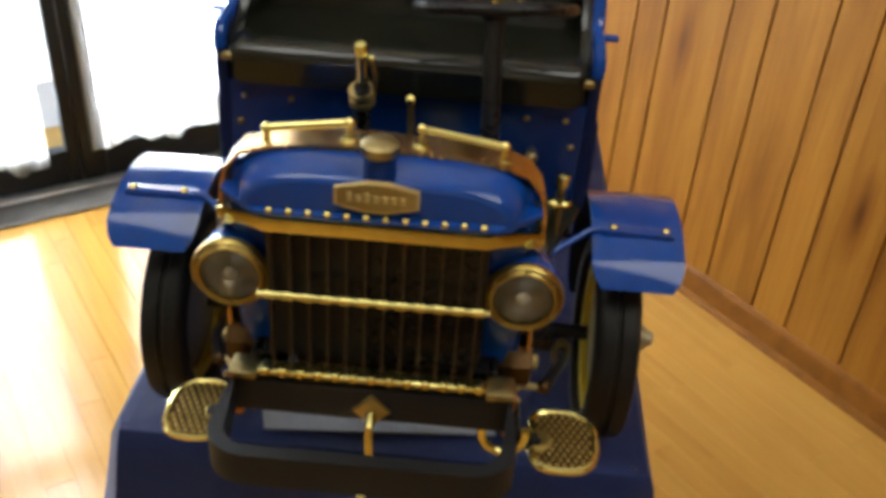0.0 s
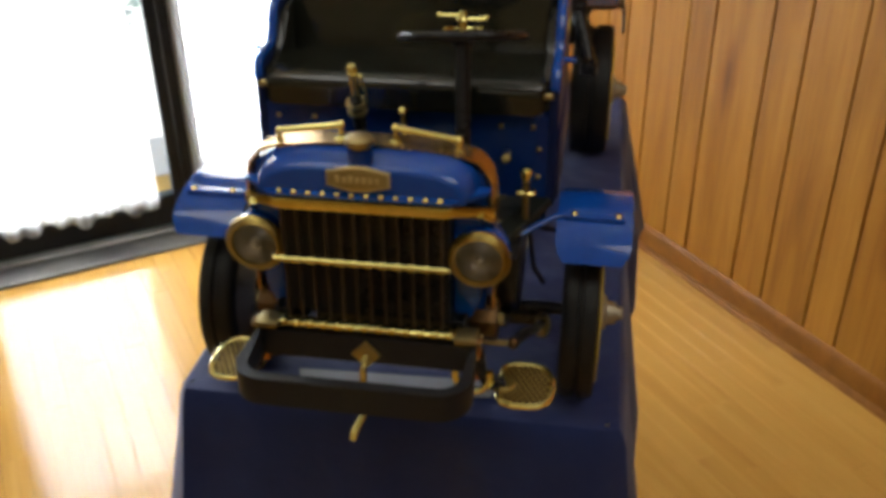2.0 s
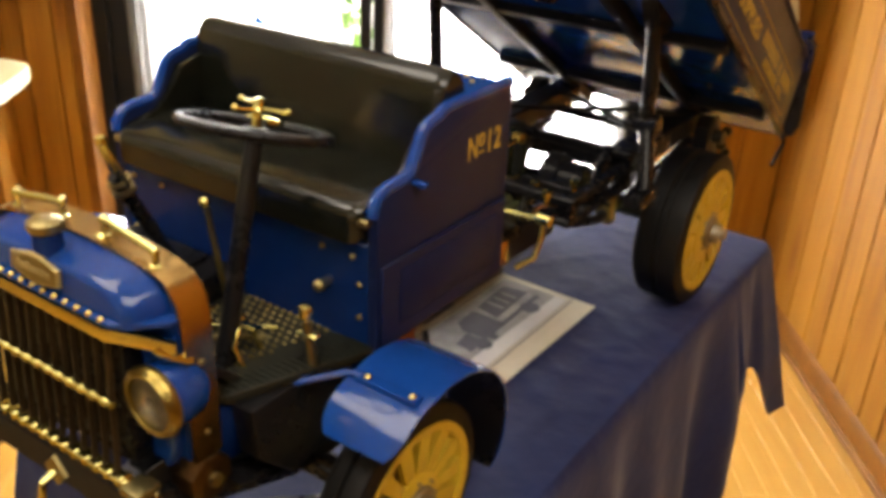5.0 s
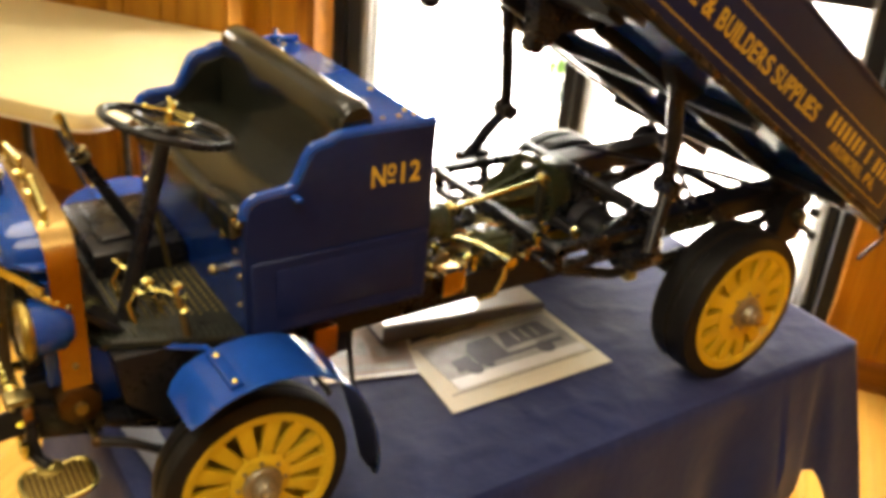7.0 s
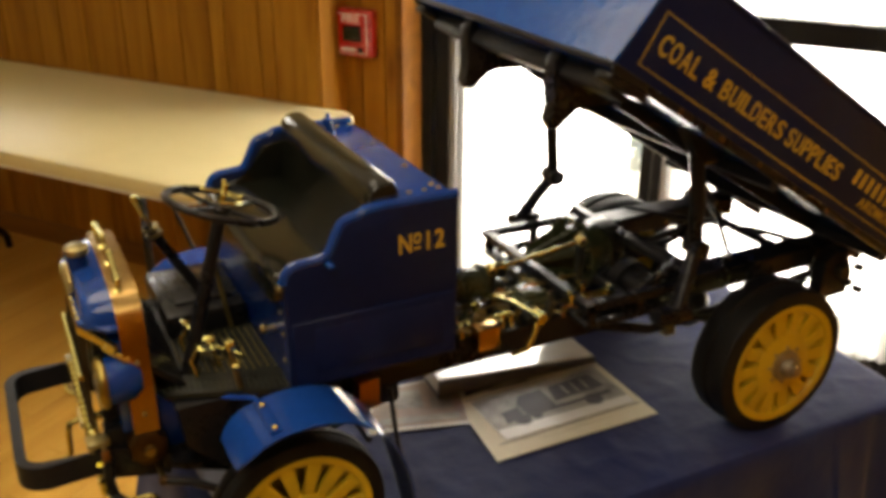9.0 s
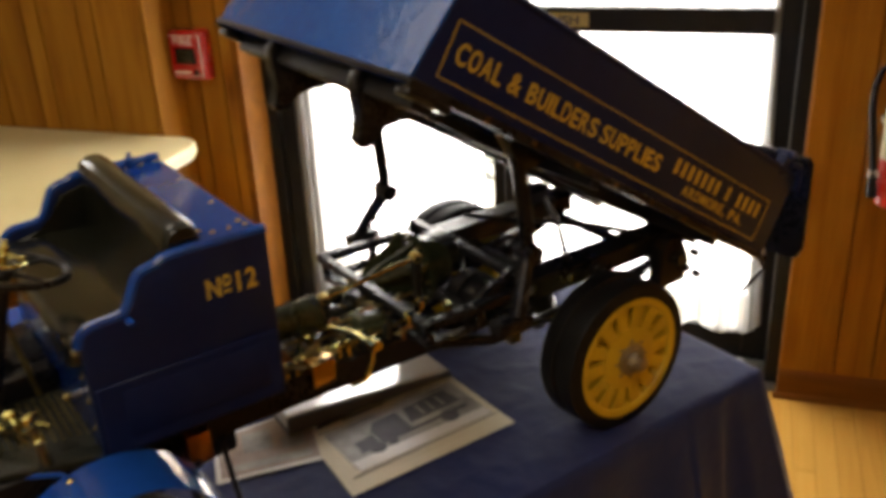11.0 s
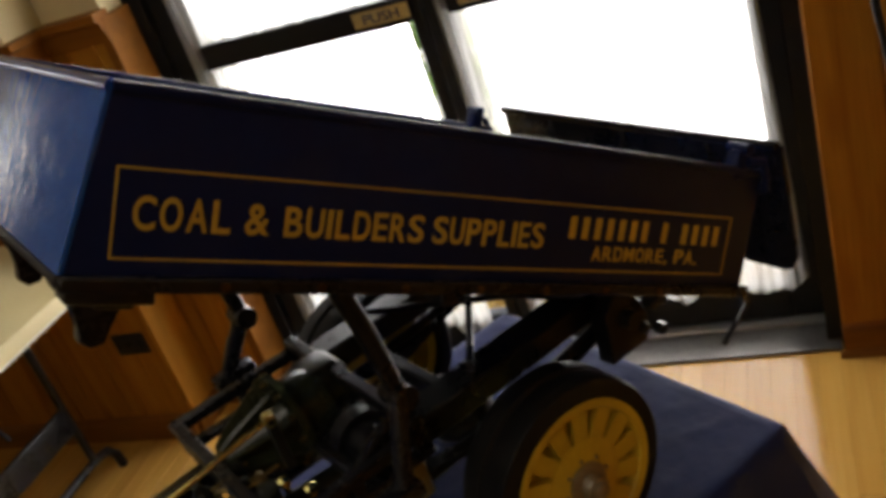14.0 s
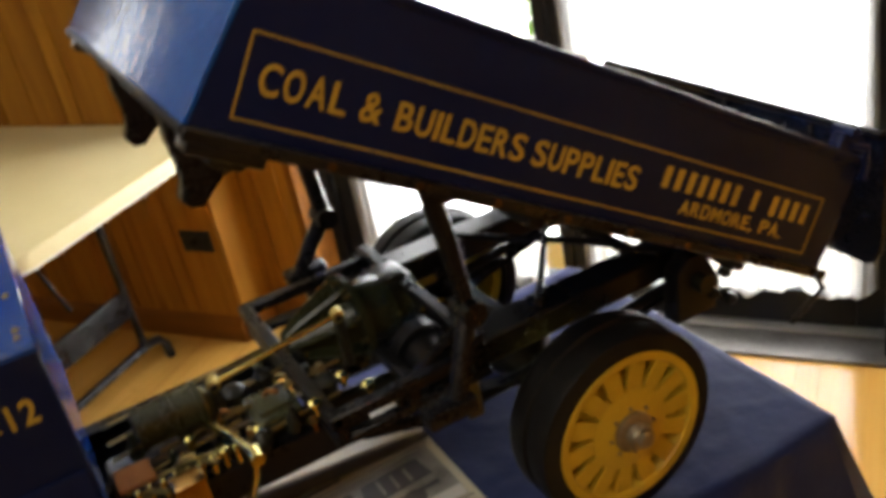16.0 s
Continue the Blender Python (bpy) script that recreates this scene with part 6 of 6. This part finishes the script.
def extinguisher():
    m = ROOM @ pose(1.306, STRIP_Y - 0.074, 0.666)
    ob = thing("fire_extinguisher", "red fire extinguisher with black hose and paper tag on the panel", "extinguisher", m)
    part("cylinder", add_lathe(bmesh.new(), [(0, 0), (0.045, 0.0), (0.051, 0.006), (0.052, 0.02), (0.052, 0.30), (0.048, 0.322), (0.034, 0.342), (0.018, 0.35), (0.016, 0.362)], Matrix(), 36), RED, ob)
    part("label_band", add_lathe(bmesh.new(), [(0.0522, 0.13), (0.0525, 0.132), (0.0525, 0.255), (0.0522, 0.257)], Matrix(), 36), LABEL_PAPER, ob)
    for k, (a0, a1) in enumerate(((236, 262), (240, 300), (232, 268), (274, 308), (238, 306), (236, 258), (266, 304))):
        part("label_bar", prism(arc(0, 0, 0.0530, a0, a1, 8) + list(reversed(arc(0, 0, 0.0522, a0, a1, 8))), "z", 0.140 + 0.016 * k, 0.147 + 0.016 * k), LABEL_INK, ob)
    part("label_mark", prism([(-0.02, 0.10), (0, 0.112), (0.02, 0.10), (0, 0.088)], "y", -0.0532, -0.0515), WHITE_PAPER, ob)
    part("valve", add_lathe(bmesh.new(), [(0.014, 0.355), (0.016, 0.36), (0.016, 0.385), (0.010, 0.392), (0, 0.393)], Matrix(), 20), STEEL, ob)
    part("handle", add_box(bmesh.new(), -0.005, 0.088, -0.010, 0.010, -0.006, 0.006, 0.003, 1), STEEL, ob, "", True, pose(0, 0, 0.405, 0, -16, 0))
    part("lever", add_box(bmesh.new(), -0.005, 0.094, -0.010, 0.010, -0.005, 0.005, 0.003, 1), STEEL, ob, "", True, pose(0, 0, 0.385, 0, 14, 0))
    part("pin_seal", add_box(bmesh.new(), -0.012, 0.010, -0.012, 0.004, 0.40, 0.432, 0.005), BLUE, ob)
    hose = [(-0.012, -0.01, 0.372), (-0.045, -0.02, 0.378), (-0.075, -0.02, 0.36), (-0.088, -0.02, 0.32), (-0.088, -0.022, 0.26), (-0.078, -0.024, 0.19), (-0.070, -0.026, 0.13), (-0.066, -0.028, 0.09)]
    part("hose", tube(hose, 0.009), BLACK, ob)
    part("nozzle", cyl((-0.066, -0.028, 0.095), (-0.062, -0.028, 0.03), 0.010, 0.014), BLACK, ob)
    part("hose_clip", add_box(bmesh.new(), -0.078, -0.052, -0.036, -0.016, 0.082, 0.102, 0.003), WHITE_PAPER, ob)
    part("tag", add_box(bmesh.new(), -0.032, 0.032, -0.001, 0.001, -0.105, 0.0), LABEL_PAPER, ob, "white inspection tag", False, pose(0.006, -0.066, 0.358, 6, -17, 4))
    part("tag_string", tube([(0.0, -0.016, 0.375), (0.008, -0.045, 0.36), (0.012, -0.06, 0.34)], 0.001, 6), WHITE_PAPER, ob)
    part("bracket", add_box(box(-0.02, 0.02, 0.05, 0.074, 0.05, 0.40), -0.054, 0.054, 0.02, 0.056, 0.21, 0.225), STEEL, ob)
    return ob


extinguisher()


def fire_alarm():
    ob = thing("fire_alarm", "red fire alarm pull box with white lettering on the wood panel", "fire alarm", ROOM @ pose(-0.793, STRIP_Y, 0.922))
    part("housing", box(-0.068, 0.068, -0.045, 0.0, 0.0, 0.155, 0.006), RED, ob)
    part("front_plate", box(-0.060, 0.060, -0.052, -0.044, 0.008, 0.148, 0.004), RED, ob)
    part("pull_bar", box(-0.036, 0.036, -0.058, -0.050, 0.052, 0.105, 0.004), BLACK, ob)
    for k in range(3):
        part("pull_text_bar", box(-0.028, 0.028, -0.0590, -0.0578, 0.060 + 0.014 * k, 0.067 + 0.014 * k), GREEN_IRON, ob)
    t = text_mesh("lettering", "FIRE", 0.040, WHITE_PAPER, ob, pose(-0.040, -0.0525, 0.112, 90, 0, 0), stretch=0.95)
    for x0, x1, z0, z1 in ((-0.056, 0.056, 0.0125, 0.0145), (-0.056, 0.056, 0.1415, 0.1435), (-0.056, -0.054, 0.0150, 0.1410), (0.054, 0.056, 0.0150, 0.1410)):
        part("border_line", box(x0, x1, -0.0532, -0.0518, z0, z1), WHITE_PAPER, ob)
    part("key_lock", cyl((0.032, -0.05, 0.026), (0.032, -0.058, 0.026), 0.009), BLACK, ob)
    part("lower_bar", box(-0.045, 0.012, -0.0535, -0.052, 0.022, 0.030), WHITE_PAPER, ob)
    return ob


fire_alarm()
vent = thing("wall_outlet", "dark metal outlet cover low on the wainscot", "outlet", ROOM @ pose(-0.940, WEST_Y, 0.334))
part("cover", box(-0.06, 0.06, -0.006, 0.0, 0.0, 0.075, 0.002), BRONZE, vent)
part("slot", box(-0.045, 0.045, -0.009, -0.005, 0.02, 0.055, 0.002), BLACK, vent)


def push_sign(x, body):
    ob = thing("push_sign", "brass-coloured plate lettered on the door rail", "sign", ROOM @ pose(x, DOOR_Y - 0.0245, 1.077), "door signs")
    part("plate", box(-0.080, 0.080, -0.003, 0.0, 0.0, 0.040, 0.001, 1), PLATE, ob)
    t = text_mesh("lettering", body, 0.036, INK, ob, pose(0, -0.0035, 0.007, 90, 0, 0), stretch=1.25, align="CENTER", bold=0.001)
    return ob


push_sign(0.085, "PUSH")
push_sign(0.378, "PUSH")

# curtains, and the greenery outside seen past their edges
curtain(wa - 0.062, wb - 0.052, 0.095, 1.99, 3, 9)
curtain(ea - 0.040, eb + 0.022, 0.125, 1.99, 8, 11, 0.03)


def bush(x, y, z, size, seed):
    rnd = random.Random(seed)
    ob = thing("bush", "sunlit green shrub outside the doors", "bush", ROOM @ pose(x, y, z), "shrubs outside")
    part("stem", tube([(0, 0, 0), (0.03, 0, size * 0.4), (0.0, 0.04, size * 0.9)], 0.03), TRIM_WOOD, ob)
    verts, faces = [], []
    for k in range(1500):
        d = Vector((rnd.gauss(0, 1), rnd.gauss(0, 1), rnd.gauss(0, 1))).normalized() * size * rnd.uniform(0.45, 1.0)
        c = Vector((d.x, d.y, size * 0.95 + d.z * 0.95))
        u = Vector((rnd.gauss(0, 1), rnd.gauss(0, 1), rnd.gauss(0, 1))).normalized()
        v = u.orthogonal().normalized()
        i = len(verts)
        a = rnd.uniform(0.04, 0.08)
        verts += [c - u * a, c + v * a * 0.5, c + u * a, c - v * a * 0.5]
        faces.append((i, i + 1, i + 2, i + 3))
    link_mesh("foliage", verts, faces, LEAF, ob)
    return ob


LEAF = simple("leaf", (0.08, 0.20, 0.02), (0.19, 0.36, 0.05), (0.4, 0.6), 0, 8, 0.0)
bush(-0.7, 4.7, -0.1, 1.25, 5)
bush(1.2, 5.4, -0.1, 1.3, 6)


# ---------------------------------------------------------------- floor strips, shared lengths
shared_strips = {}
rng = random.Random(21)
width = 0.0575
count = 0
x = EAST_X - 0.002
rest_v, rest_f = [], []
while x > -3.0:
    y = -2.4 - rng.uniform(0, 0.5)
    while y < 1.975:
        length = rng.choice((0.45, 0.6, 0.75, 0.9, 1.2))
        y1 = min(y + length, 1.975)
        y0 = max(y, -2.4)
        l = round(y1 - y0, 3)
        if l > 0.03:
            if x > -1.35 and y1 > -0.9 and count < 295:
                if l not in shared_strips:
                    bm = box(0.0004, width - 0.0004, 0.0004, l - 0.0004, -0.009, 0.0, 0.0007, 1)
                    me = bpy.data.meshes.new("floor_strip")
                    bm.to_mesh(me)
                    bm.free()
                    me.materials.append(FLOOR_WOOD)
                    shared_strips[l] = me
                ob = new("floor_strip", shared_strips[l])
                ob.parent = floor
                ob.matrix_local = pose(x - width, y0, 0)
                count += 1
            else:
                i = len(rest_v)
                a, b = x - width + 0.0004, x - 0.0004
                rest_v += [(a, y0 + 0.0004, 0), (b, y0 + 0.0004, 0), (b, y1 - 0.0004, 0), (a, y1 - 0.0004, 0)]
                rest_f.append((i, i + 1, i + 2, i + 3))
        y += length
    x -= width
rest = link_mesh("floor_strips", rest_v, rest_f, FLOOR_WOOD, floor)
tagged(rest, kind="stuff")
